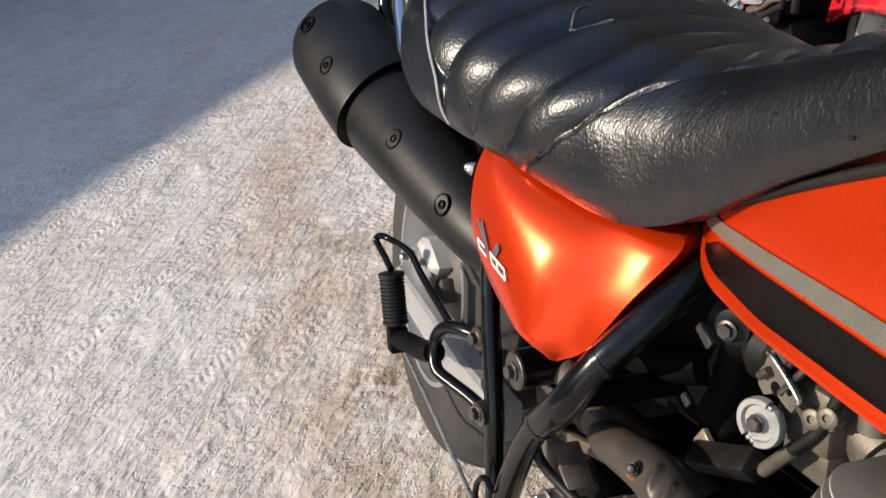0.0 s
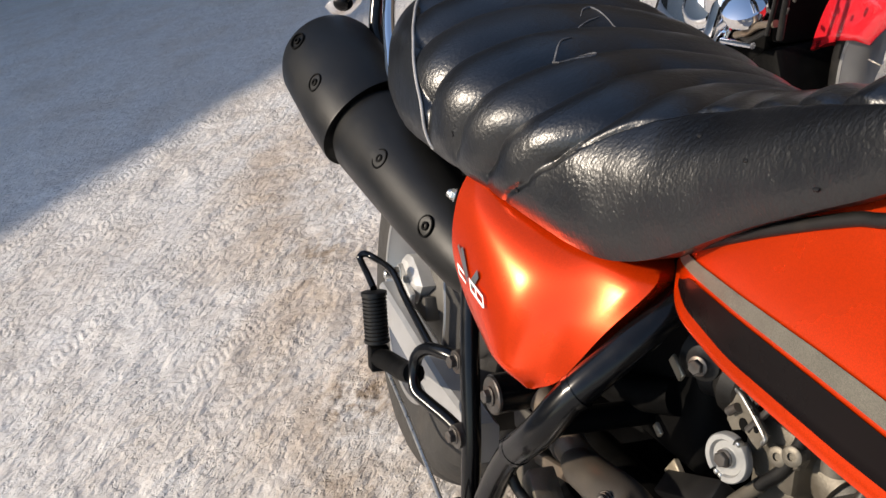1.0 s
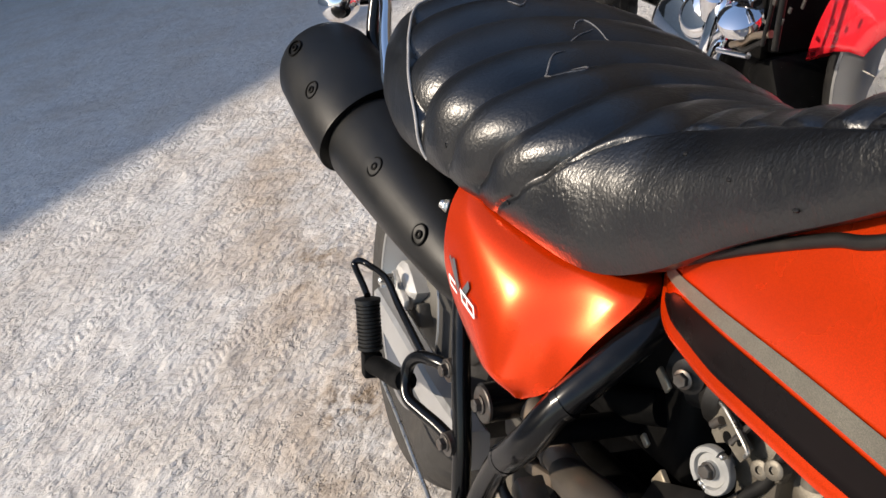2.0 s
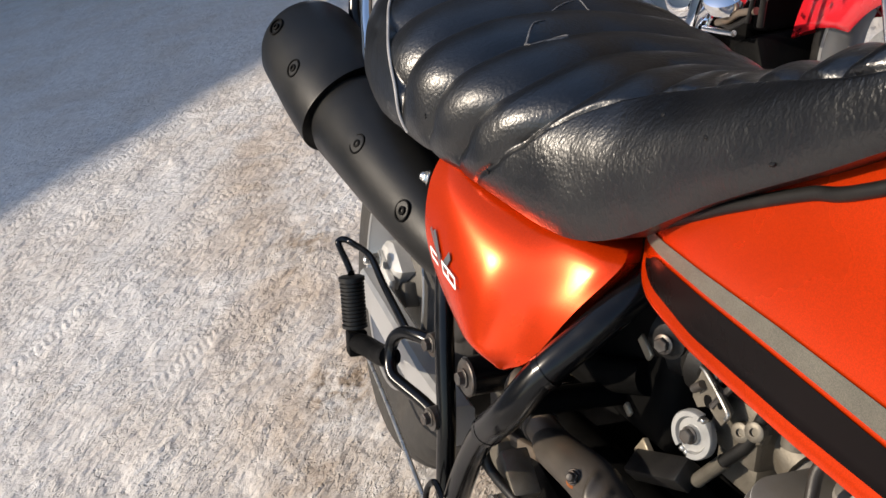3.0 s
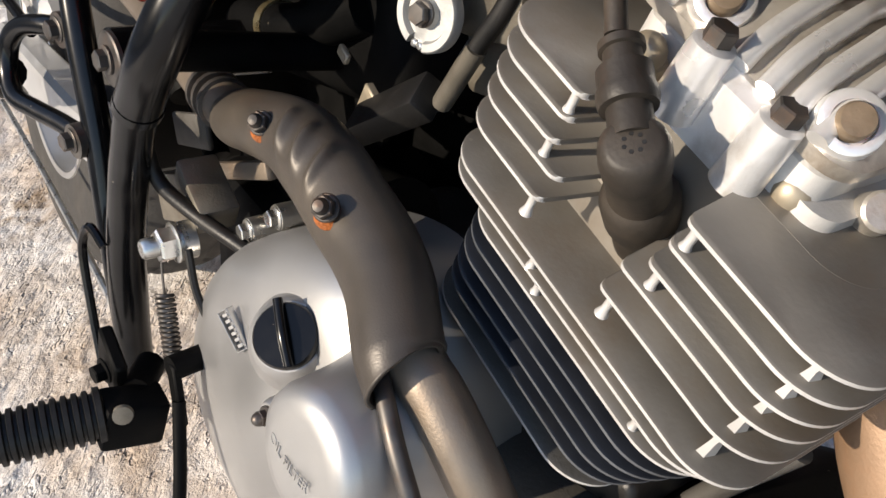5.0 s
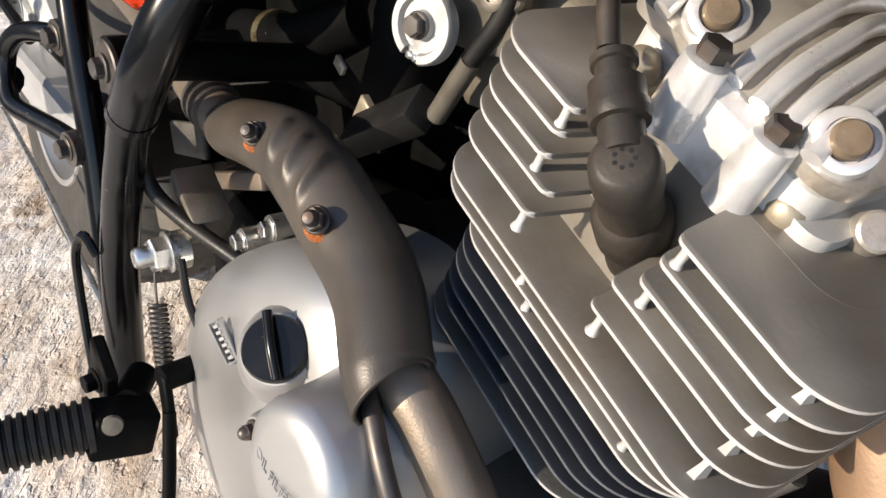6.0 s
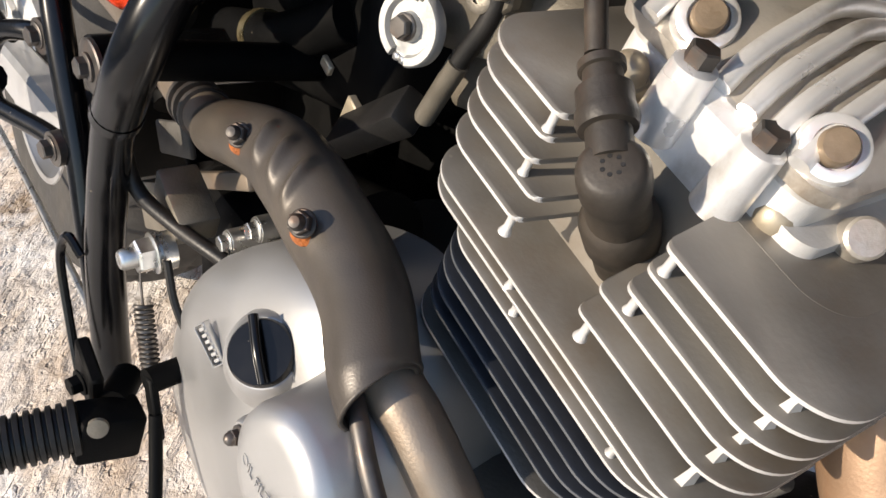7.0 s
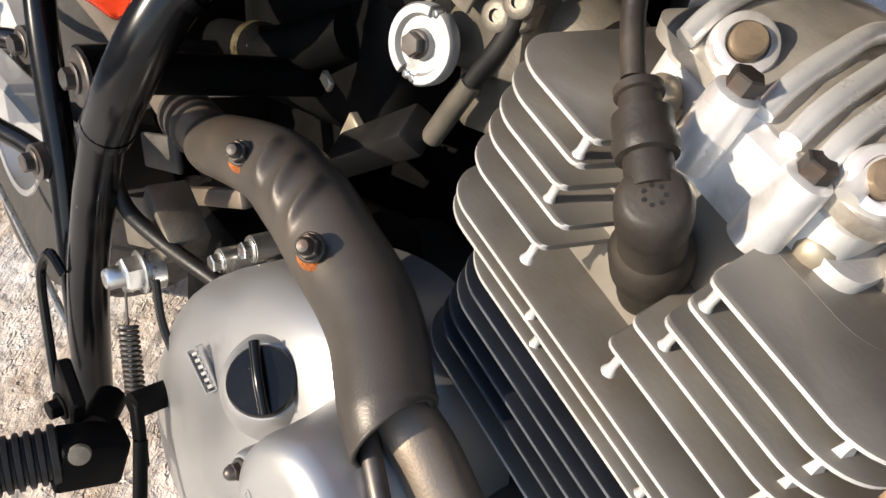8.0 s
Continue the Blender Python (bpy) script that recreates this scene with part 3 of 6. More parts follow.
def tank_strip(k0, k1, v0, v1, lift, taper):
    """A decal on the right flank between two heights of the flank (0 lip, 1 ridge, over 1 the top)."""
    bm = bmesh.new()
    loops = []
    for v in np.linspace(v0, v1, 60):
        a, b, m, h = soft(TW, v, 0.012), soft(TB, v, 0.012), soft(TM, v, 0.02), soft(TT, v, 0.03)
        row = []
        lo, hi = k0(v), k1(v)
        for i in range(9):
            k = lo + (hi - lo) * i / 8
            if k <= 1:
                ku = float(np.interp(k, [0, 0.05, 0.10, 0.16, 0.30, 0.55, 0.80, 1.0], [0.995, 1.0, 0.985, 0.955, 0.965, 0.985, 1.0, 1.0]))
                row.append(Vector((-a * ku - lift, v, b + (m - b) * k)))
            else:
                t = math.acos(min(1, (k - 1)) ** (1 / 0.9))
                row.append(Vector((-a * math.sin(t) ** 0.85 - lift, v, m + (h - m) * (k - 1) + lift)))
        loops.append(row)
    rings(bm, loops, cap=False, closed=False)
    return bm


ST_LO = [(-0.1, 0.735), (0.10, 0.715), (0.20, 0.7065), (0.30, 0.701), (0.45, 0.6915), (0.49, 0.69)]
ST_HI = [(-0.1, 0.760), (0.10, 0.735), (0.20, 0.7225), (0.30, 0.7165), (0.45, 0.7035), (0.49, 0.701)]


def flank(w, v):
    b, m = soft(TB, v, 0.012), soft(TM, v, 0.02)
    return (w - b) / (m - b)


part("black_panel", tank_strip(lambda v: flank(soft(TB, v, 0.012) + 0.0105, v), lambda v: flank(interp(ST_LO, v) - 0.0042 - 0.012 * smoothstep(0.44, 0.466, v), v), -0.10, 0.466, 0.0012, 0), BLACK_PANEL, tank, "black stripe on the tank flank")
part("grey_stripe", tank_strip(lambda v: flank(interp(ST_LO, v), v), lambda v: flank(interp(ST_HI, v), v), -0.10, 0.472, 0.0014, 0), GREY_STRIPE, tank, "sparkling grey stripe on the tank flank")

# dark strip that draws the black gap line between the tank and the seat
bm = bmesh.new()
tube(bm, [(-0.070, 0.478, 0.695), (-0.080, 0.452, 0.709), (-0.084, 0.405, 0.739), (-0.084, 0.365, 0.764), (-0.082, 0.314, 0.793), (-0.082, 0.284, 0.806), (-0.076, 0.22, 0.845), (-0.07, 0.16, 0.88)], 0.0045, 10)
part("seat_gap_strip", bm, RUBBER, seat, "black strip along the gap between seat and tank")

# side cover
SC_F = [(-0.045, 0.530, 0.668), (-0.073, 0.497, 0.672), (-0.087, 0.478, 0.661), (-0.118, 0.487, 0.617), (-0.143, 0.506, 0.560), (-0.156, 0.530, 0.535)]
SC_R = [(-0.128, 0.735, 0.704), (-0.166, 0.705, 0.684), (-0.188, 0.686, 0.652), (-0.192, 0.668, 0.60), (-0.179, 0.612, 0.548), (-0.160, 0.542, 0.532)]
fa, ra = spline(SC_F, 8), spline(SC_R, 8)


RIDGE = [(0.0, 0.55), (0.35, 0.53), (0.53, 0.49), (0.70, 0.42), (0.88, 0.29), (1.0, 0.16)]


def cover_bulge(t, down):
    """Swelling of the cover: full below a curved ridge, scooped towards the seat above it."""
    ridge = soft(RIDGE, t, 0.08)
    top = smoothstep(ridge - 0.50, ridge + 0.16, down)
    b = 0.021 * math.sin(math.pi * t) ** 0.95 * (0.05 + 0.95 * top) - 0.010 * math.sin(math.pi * t) * (1 - top)
    b *= 0.35 + 0.65 * smoothstep(0.02, 0.50, t)
    # pressed crest along the ridge and a short one at the front corner
    b += 0.0030 * math.exp(-((down - ridge) / 0.13) ** 2) * smoothstep(0.12, 0.45, t) * (1 - smoothstep(0.86, 1.0, t))
    b += 0.0030 * math.exp(-((down - 0.44 + 0.40 * t) / 0.09) ** 2) * (1 - smoothstep(0.20, 0.42, t)) * smoothstep(0.0, 0.06, t)
    return b


bm = bmesh.new()
loops = []
for i, (p, q) in enumerate(zip(fa, ra)):
    row = []
    down = i / (len(fa) - 1)
    out = Vector((-0.86, -0.50, 0.08))
    for j in range(40):
        t = j / 39
        bulge = cover_bulge(t, down)
        row.append(p.lerp(q, t) + out * bulge * min(1, (q - p).length / 0.1))
    # folded rim at the rear and the front
    row = [row[0] + Vector((0.03, 0.012, 0)), row[0] + Vector((0.006, 0.0035, 0))] + row + [row[-1] + Vector((0.004, 0.005, 0)), row[-1] + Vector((0.03, 0.008, 0))]
    loops.append(row)
last = loops[-1]
loops.append([p + Vector((0.004, 0.002, -0.003)) for p in last])
loops.append([p + Vector((0.04, 0.01, -0.002)) for p in last])
rings(bm, loops, cap=False, closed=False)
cover = part("side_cover", bm, ORANGE, moto, "curved orange side cover under the seat")


def on_cover(down, t, lift=0.0012):
    x = down * (len(fa) - 1)
    i = min(int(x), len(fa) - 2)
    f = x - i
    p, q = fa[i].lerp(fa[i + 1], f), ra[i].lerp(ra[i + 1], f)
    bulge = cover_bulge(t, down)
    return p.lerp(q, t) + Vector((-0.86, -0.50, 0.08)) * (bulge * min(1, (q - p).length / 0.1) + lift)


def decal(shapes, lift, material, label):
    bm = bmesh.new()
    for pts in shapes:
        vs = [bm.verts.new(on_cover(d, t, lift)) for d, t in pts]
        bm.faces.new(vs)
    return part("emblem", bm, material, cover, label, False)


def bar(d0, t0, d1, t1, w, n=1):
    a, b = Vector((d0, t0)), Vector((d1, t1))
    k = (b - a).normalized()
    k = Vector((-k.y, k.x)) * w / 2
    return [tuple(a + k), tuple(b + k), tuple(b - k), tuple(a - k)]


# abstract emblem: two slanting strokes with pale loops
decal([bar(0.530, 0.885, 0.615, 0.830, 0.024), bar(0.575, 0.725, 0.632, 0.800, 0.028), bar(0.628, 0.835, 0.530, 0.920, 0.016)], 0.0024, GREY_DECAL, "grey plain shapes of an emblem")
decal([bar(0.595, 0.925, 0.608, 0.855, 0.010), bar(0.622, 0.920, 0.634, 0.850, 0.010), bar(0.594, 0.925, 0.624, 0.920, 0.012), bar(0.612, 0.805, 0.636, 0.670, 0.010), bar(0.642, 0.795, 0.664, 0.670, 0.010), bar(0.612, 0.800, 0.646, 0.793, 0.012), bar(0.624, 0.740, 0.656, 0.735, 0.010), bar(0.634, 0.673, 0.666, 0.667, 0.012)], 0.0034, WHITE_DECAL, "white plain shapes of an emblem")
bm = bmesh.new()
hexbolt(bm, (-0.184, 0.700, 0.655), (-0.8, 0.4, 0.2), 0.006, 0.004, 1.2, True)
part("bolt", bm, STEEL, cover, "small steel bolt")

# frame tubes
bm = bmesh.new()
tube(bm, [(-0.020, 0.488, 0.680), (-0.052, 0.481, 0.651), (-0.086, 0.476, 0.622), (-0.115, 0.475, 0.596), (-0.144, 0.480, 0.563), (-0.163, 0.493, 0.518), (-0.167, 0.527, 0.470)], 0.0152, 20)
frame_part = part("frame_tube", bm, BLACK_GLOSS, moto, "glossy black frame tube")
bm = bmesh.new()
tube(bm, [(-0.166, 0.519, 0.482), (-0.167, 0.531, 0.466), (-0.167, 0.549, 0.433), (-0.167, 0.566, 0.395), (-0.168, 0.588, 0.325), (-0.169, 0.593, 0.255), (-0.170, 0.590, 0.205)], lambda t: 0.0134 + 0.0012 * smoothstep(0.3, 0.8, t), 20)
part("frame_tube", bm, BLACK_GLOSS, moto, "mud-flecked black lower frame tube")
for q0, q1, r in (((-0.1665, 0.524, 0.474), (-0.1670, 0.5285, 0.4680), 0.0158), ((-0.139, 0.478, 0.569), (-0.143, 0.480, 0.564), 0.0166)):
    bm = bmesh.new()
    tube(bm, [q0, q1], r, 20)
    part("collar", bm, BLACK_GLOSS, frame_part)
bm = bmesh.new()
tube(bm, [(-0.156, 0.715, 0.575), (-0.163, 0.684, 0.505), (-0.166, 0.662, 0.455), (-0.167, 0.640, 0.395), (-0.169, 0.625, 0.34), (-0.172, 0.60, 0.26), (-0.172, 0.59, 0.22)], 0.0108, 16)
part("subframe_tube", bm, BLACK_GLOSS, moto, "slim black subframe tube")
bm = bmesh.new()
tube(bm, [(-0.157, 0.617, 0.466), (-0.10, 0.622, 0.464), (-0.04, 0.622, 0.462)], 0.021, 20)
lug = part("mount_lug", bm, BLACK_GLOSS, moto)
bm = bmesh.new()
lathe(bm, (-0.156, 0.615, 0.466), (-1, -0.1, 0), [(0, 0.0200), (0.003, 0.0200), (0.004, 0.0188), (0.004, 0.010), (0.006, 0.010)], 28)
part("washer", bm, DARK_STEEL, lug)
bm = bmesh.new()
hexbolt(bm, (-0.161, 0.6145, 0.4665), (-1, -0.1, 0), 0.0075, 0.007)
part("bolt", bm, DARK_STEEL, lug)
bm = bmesh.new()
tube(bm, [(-0.150, 0.5115, 0.5095), (-0.045, 0.527, 0.4925), (0.10, 0.549, 0.470)], 0.0125, 14)
part("frame_rail", bm, BLACK_MATT, moto)
bm = bmesh.new()
tube(bm, [(-0.05, 0.80, 0.58), (-0.05, 0.52, 0.655), (-0.04, 0.2, 0.70), (-0.02, -0.05, 0.74)], 0.015, 14)
part("frame_rail", bm, BLACK_MATT, moto)

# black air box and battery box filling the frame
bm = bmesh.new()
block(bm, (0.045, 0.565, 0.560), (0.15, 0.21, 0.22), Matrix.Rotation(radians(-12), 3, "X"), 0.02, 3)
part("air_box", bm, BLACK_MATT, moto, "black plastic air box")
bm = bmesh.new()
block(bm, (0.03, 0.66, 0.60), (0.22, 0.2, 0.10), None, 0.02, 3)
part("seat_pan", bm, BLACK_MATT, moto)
bm = bmesh.new()
tube(bm, [(-0.01, 0.49, 0.585), (-0.005, 0.44, 0.585), (-0.005, 0.39, 0.587)], lambda t: 0.03 + 0.003 * math.cos(t * 25), 20)
part("intake_hose", bm, RUBBER, moto)
bm = bmesh.new()
tube(bm, [(0.0, 0.66, 0.60), (0.0, 0.80, 0.62), (0.0, 1.0, 0.655), (0, 1.2, 0.66)], 0.075, 20)
part("inner_mudguard", bm, BLACK_MATT, moto, "black rear mudguard under the seat")

# rear wheel
AX, AZ, TR = 1.085, 0.312, 0.312


def wheel(ax, az, tr, half, rim_r, parent, tread=True, x0=0.0, tilt=0.0, tyre_mat=None):
    w = new("rear_wheel" if parent is moto else "front_wheel")
    w.parent = parent
    w.matrix_basis = pose(x0, ax, az, 0, tilt, 0)
    x0 = ax = az = 0.0
    bm = bmesh.new()
    prof = []
    nb = 44
    for k in range(nb + 1):
        t = math.pi * (-0.60 + 1.2 * k / nb)
        x = half * math.sin(t) if abs(t) < math.pi / 2 else half * math.copysign(1 - 0.25 * (abs(t) - math.pi / 2) ** 2, t)
        r = tr - (tr - rim_r) * 0.62 * (1 - abs(math.cos(t)) ** 0.75) if abs(t) < math.pi / 2 else tr - (tr - rim_r) * (0.62 + 0.38 * (abs(t) - math.pi / 2) / (0.1 * math.pi))
        prof.append((x, r, t))
    NA = 288
    loops = []
    for k in range(NA):
        a = 2 * math.pi * k / NA
        l = []
        for x, r, t in prof:
            g = 0.0
            if tread and abs(t) < 1.25:
                zig = a * 24 / (2 * math.pi) + 0.35 * abs(t)
                f = zig % 1.0
                g = -0.005 if f < 0.16 and abs(t) > 0.25 else 0.0
                if abs(abs(t) - 0.25) < 0.07:
                    g = -0.005
                if abs(t) > 1.0 and (zig * 0.5) % 1.0 < 0.5:
                    g = -0.003
            l.append(Vector((x0 + x, ax + (r + g) * math.sin(a), az + (r + g) * math.cos(a))))
        loops.append(l)
    loops.append(loops[0])
    rings(bm, loops, cap=False, closed=False)
    bmesh.ops.remove_doubles(bm, verts=bm.verts, dist=1e-5)
    part("tyre", bm, tyre_mat or TYRE, w, "fat block-tread tyre with dried mud")
    bm = bmesh.new()
    lathe(bm, (x0, ax, az), (1, 0, 0), [(-half * 0.93, rim_r + 0.012), (-half * 1.0, rim_r + 0.008), (-half * 0.99, rim_r + 0.001), (-half * 0.80, rim_r - 0.006), (-half * 0.5, rim_r - 0.022), (0, rim_r - 0.030), (half * 0.5, rim_r - 0.022), (half * 0.80, rim_r - 0.006), (half * 0.99, rim_r + 0.001), (half * 1.0, rim_r + 0.008), (half * 0.93, rim_r + 0.012)], 72, False)
    part("rim", bm, ALU_SMOOTH, w, "silver spoked rim")
    bm = bmesh.new()
    lathe(bm, (x0 - 0.05, ax, az), (1, 0, 0), [(0, 0.055), (0.01, 0.06), (0.02, 0.04), (0.08, 0.04), (0.09, 0.06), (0.10, 0.055)], 32)
    part("hub", bm, ALU, w)
    for k in range(18):
        a = 2 * math.pi * k / 18
        s = 1 if k % 2 else -1
        d = 0.5 if (k // 2) % 2 else -0.5
        bm = bmesh.new()
        tube(bm, [(x0 + s * 0.045, ax + 0.055 * math.sin(a + d), az + 0.055 * math.cos(a + d)), (x0 + s * 0.012, ax + (rim_r - 0.022) * math.sin(a), az + (rim_r - 0.022) * math.cos(a))], 0.0018, 6)
        part("spoke", bm, STEEL, w)
    return w


rear = wheel(AX, AZ, TR, 0.099, 0.168, moto, True, -0.02, 4.0)
bm = bmesh.new()
lathe(bm, (-0.065, AX, AZ), (-1, 0, 0), [(0, 0.085), (0.012, 0.085), (0.02, 0.075), (0.030, 0.045), (0.036, 0.03), (0.038, 0.02)], 40)
drum = part("brake_panel", bm, ALU_DARK, moto, "cast aluminium drum brake panel")
bm = bmesh.new()
caliper = [(1.176, 0.322), (1.146, 0.361), (1.125, 0.370), (1.106, 0.375), (1.074, 0.368), (1.043, 0.355), (1.070, 0.309), (1.110, 0.304), (1.153, 0.303)]
loops = []
for x, k in ((-0.088, 1.0), (-0.112, 1.0), (-0.121, 0.80), (-0.123, 0.5)):
    loops.append([Vector((x, 1.108 + (y - 1.108) * k, 0.338 + (z - 0.338) * k)) for y, z in caliper])
rings(bm, loops)
part("caliper", bm, ALU, drum, "pale cast brake caliper")
bm = bmesh.new()
block(bm, (-0.098, 1.060, 0.305), (0.026, 0.075, 0.040), Matrix.Rotation(radians(-28), 3, "X"), 0.005, 2)
part("caliper_bracket", bm, ALU_DARK, drum, "dirty cast bracket of the caliper")
bm = bmesh.new()
hexbolt(bm, (-0.138, 1.088, 0.358), (-1, 0, 0), 0.011, 0.012, 1.3)
lathe(bm, (-0.15, 1.088, 0.358), (-1, 0, 0), [(0, 0.007), (0.012, 0.007), (0.014, 0.005)], 16)
part("axle_nut", bm, STEEL, moto)

# swing arm
bm = bmesh.new()


def box_beam(bm, pts, wid, hei):
    path = [Vector(p) for p in pts]
    loops = []
    for i, p in enumerate(path):
        t = (path[min(i + 1, len(path) - 1)] - path[max(i - 1, 0)]).normalized()
        s = t.cross(Vector((0, 0, 1))).normalized()
        u = s.cross(t)
        w, h = (wid[i], hei[i]) if isinstance(wid, (list, tuple)) else (wid, hei)
        c = 0.16 * min(w, h)
        o = [(-w / 2 + c, -h / 2), (w / 2 - c, -h / 2), (w / 2, -h / 2 + c), (w / 2, h / 2 - c), (w / 2 - c, h / 2), (-w / 2 + c, h / 2), (-w / 2, h / 2 - c), (-w / 2, -h / 2 + c)]
        loops.append([p + s * a + u * b for a, b in o])
    rings(bm, loops)
    return bm


box_beam(bm, [(-0.142, 0.66, 0.364), (-0.142, 0.70, 0.357), (-0.142, 0.78, 0.338), (-0.142, 0.90, 0.321), (-0.142, 1.00, 0.308), (-0.142, 1.135, 0.290)], [0.034] * 6, [0.050, 0.052, 0.054, 0.056, 0.056, 0.054])
part("swing_arm", bm, SILVER, moto, "silver box-section swing arm")
bm = bmesh.new()
box_beam(bm, [(0.118, 0.60, 0.385), (0.128, 0.72, 0.352), (0.142, 0.95, 0.32), (0.146, 1.215, 0.298)], [0.036] * 4, [0.06, 0.058, 0.052, 0.05])
part("swing_arm", bm, SILVER, moto, "silver box-section swing arm")
bm = bmesh.new()
block(bm, (-0.126, 1.095, 0.322), (0.012, 0.09, 0.050), Matrix.Rotation(radians(8), 3, "X"), 0.006, 2)
part("axle_plate", bm, ALU, moto)
bm = bmesh.new()
tube(bm, [(-0.165, 1.17, 0.20), (-0.165, 0.9, 0.215), (-0.168, 0.60, 0.225)], 0.0035, 8)
part("brake_rod", bm, STEEL, moto)
bm = bmesh.new()
tube(bm, [(-0.06, 0.68, 0.34), (-0.06, 0.98, 0.62)], 0.012, 12)
tube(bm, [(-0.06, 0.72, 0.385), (-0.06, 0.90, 0.55)], lambda t: 0.026 + 0.004 * math.sin(t * 60), 16, 60)
part("shock_absorber", bm, BLACK_MATT, moto)

# passenger foot peg with its looped bracket
bm = bmesh.new()
tube(bm, [(-0.1695, 0.6854, 0.4635), (-0.1827, 0.7064, 0.4617), (-0.1943, 0.7312, 0.4527), (-0.2022, 0.7455, 0.4350), (-0.2065, 0.7419, 0.4129), (-0.2069, 0.7262, 0.3986), (-0.1971, 0.7028, 0.3958), (-0.1855, 0.6771, 0.3947), (-0.1750, 0.6499, 0.3925)], 0.0078, 14)
bracket = part("peg_bracket", bm, BLACK_GLOSS, moto, "bent black tube bracket of the rear peg")
for p in ((-0.1774, 0.6828, 0.4658), (-0.1844, 0.6480, 0.3925)):
    bm = bmesh.new()
    lathe(bm, Vector(p) + Vector((0.012, 0, 0)), (-1, -0.2, 0), [(0, 0.0135), (0.012, 0.0135)], 18)
    hexbolt(bm, p, (-1, -0.2, 0), 0.0072, 0.007)
    part("bolt", bm, DARK_STEEL, bracket)
bm = bmesh.new()
tube(bm, [(-0.2065, 0.7419, 0.4129), (-0.207, 0.79, 0.385), (-0.214, 0.84, 0.366), (-0.2185, 0.868, 0.353)], 0.0135, 12)
block(bm, (-0.2185, 0.874, 0.350), (0.026, 0.026, 0.034), Matrix.Rotation(radians(-18), 3, "X"), 0.003, 2)
part("peg_hinge", bm, BLACK_MATT, bracket)
bm = bmesh.new()
p0, p1 = Vector((-0.2195, 0.881, 0.368)), Vector((-0.2210, 0.9035, 0.436))
dd = p1 - p0


def ribbed(n, r0, r1, length):
    prof = [(0, r0 * 0.9), (0.002, r1 * 1.05), (0.006, r1 * 1.05), (0.007, r0)]
    for k in range(n):
        a = 0.008 + (length - 0.016) * k / n
        s = (length - 0.016) / n
        prof += [(a + s * 0.15, r0), (a + s * 0.3, r1), (a + s * 0.75, r1), (a + s * 0.9, r0)]
    prof += [(length - 0.007, r0), (length - 0.006, r1 * 1.06), (length - 0.001, r1 * 1.06), (length, r1 * 0.9)]
    return prof


lathe(bm, p0, dd, ribbed(11, 0.0142, 0.0166, dd.length), 26)
part("peg_rubber", bm, RUBBER, bracket, "ribbed black rubber of the folded rear peg")
bm = bmesh.new()
tube(bm, [(-0.2201, 0.9078, 0.4375), (-0.2211, 0.9409, 0.4400), (-0.2228, 0.9799, 0.4418), (-0.2228, 0.9883, 0.4455), (-0.2155, 0.9874, 0.4494), (-0.2053, 0.9757, 0.4479), (-0.1918, 0.9231, 0.4533), (-0.1884, 0.8673, 0.4456), (-0.1864, 0.8027, 0.4430), (-0.1842, 0.7507, 0.4407)], 0.0048, 10)
part("guard_rod", bm, BLACK_GLOSS, bracket, "thin bent black guard rod")

# muffler
MA, MB = Vector((-0.098, 0.80, 0.470)), Vector((-0.203, 1.345, 0.632))
md = (MB - MA).normalized()
ml = (MB - MA).length
muffler = new("muffler")
muffler.parent = moto
tagged(muffler, "matt black upswept muffler with bolted shields")
bm = bmesh.new()
M2 = Vector((-0.098, 0.80, 0.500))
MQ = MA + md * ml * 0.66
l2 = (MQ - M2).length
lathe(bm, M2, MQ - M2, [(-0.12, 0.020), (-0.06, 0.026), (0.0, 0.040), (0.04, 0.050), (0.08, 0.055), (l2 * 0.5, 0.0655), (l2 * 0.93, 0.0765), (l2 * 0.955, 0.0745), (l2 * 0.96, 0.066), (l2 * 1.3, 0.06)], 56)
part("muffler_body", bm, MUFFLER, muffler)
bm = bmesh.new()
d, s, u = basis(md)
loops = []
for a, r in ((ml * 0.685, 0.083), (ml * 0.68, 0.0865), (ml * 0.685, 0.0875), (ml * 0.80, 0.089), (ml * 1.0, 0.087), (ml * 1.03, 0.082), (ml * 1.04, 0.066)):
    l = []
    for k in range(64):
        an = 2 * math.pi * k / 64
        slant = 0.035 * math.sin(an - 0.9) * max(0.0, 1 - (a / ml - 0.655) / 0.2)
        l.append(MA + d * (a - slant) + (s * math.cos(an) + u * math.sin(an)) * r)
    loops.append(l)
rings(bm, loops)
part("tail_cover", bm, MUFFLER, muffler, "black tail cover of the muffler")
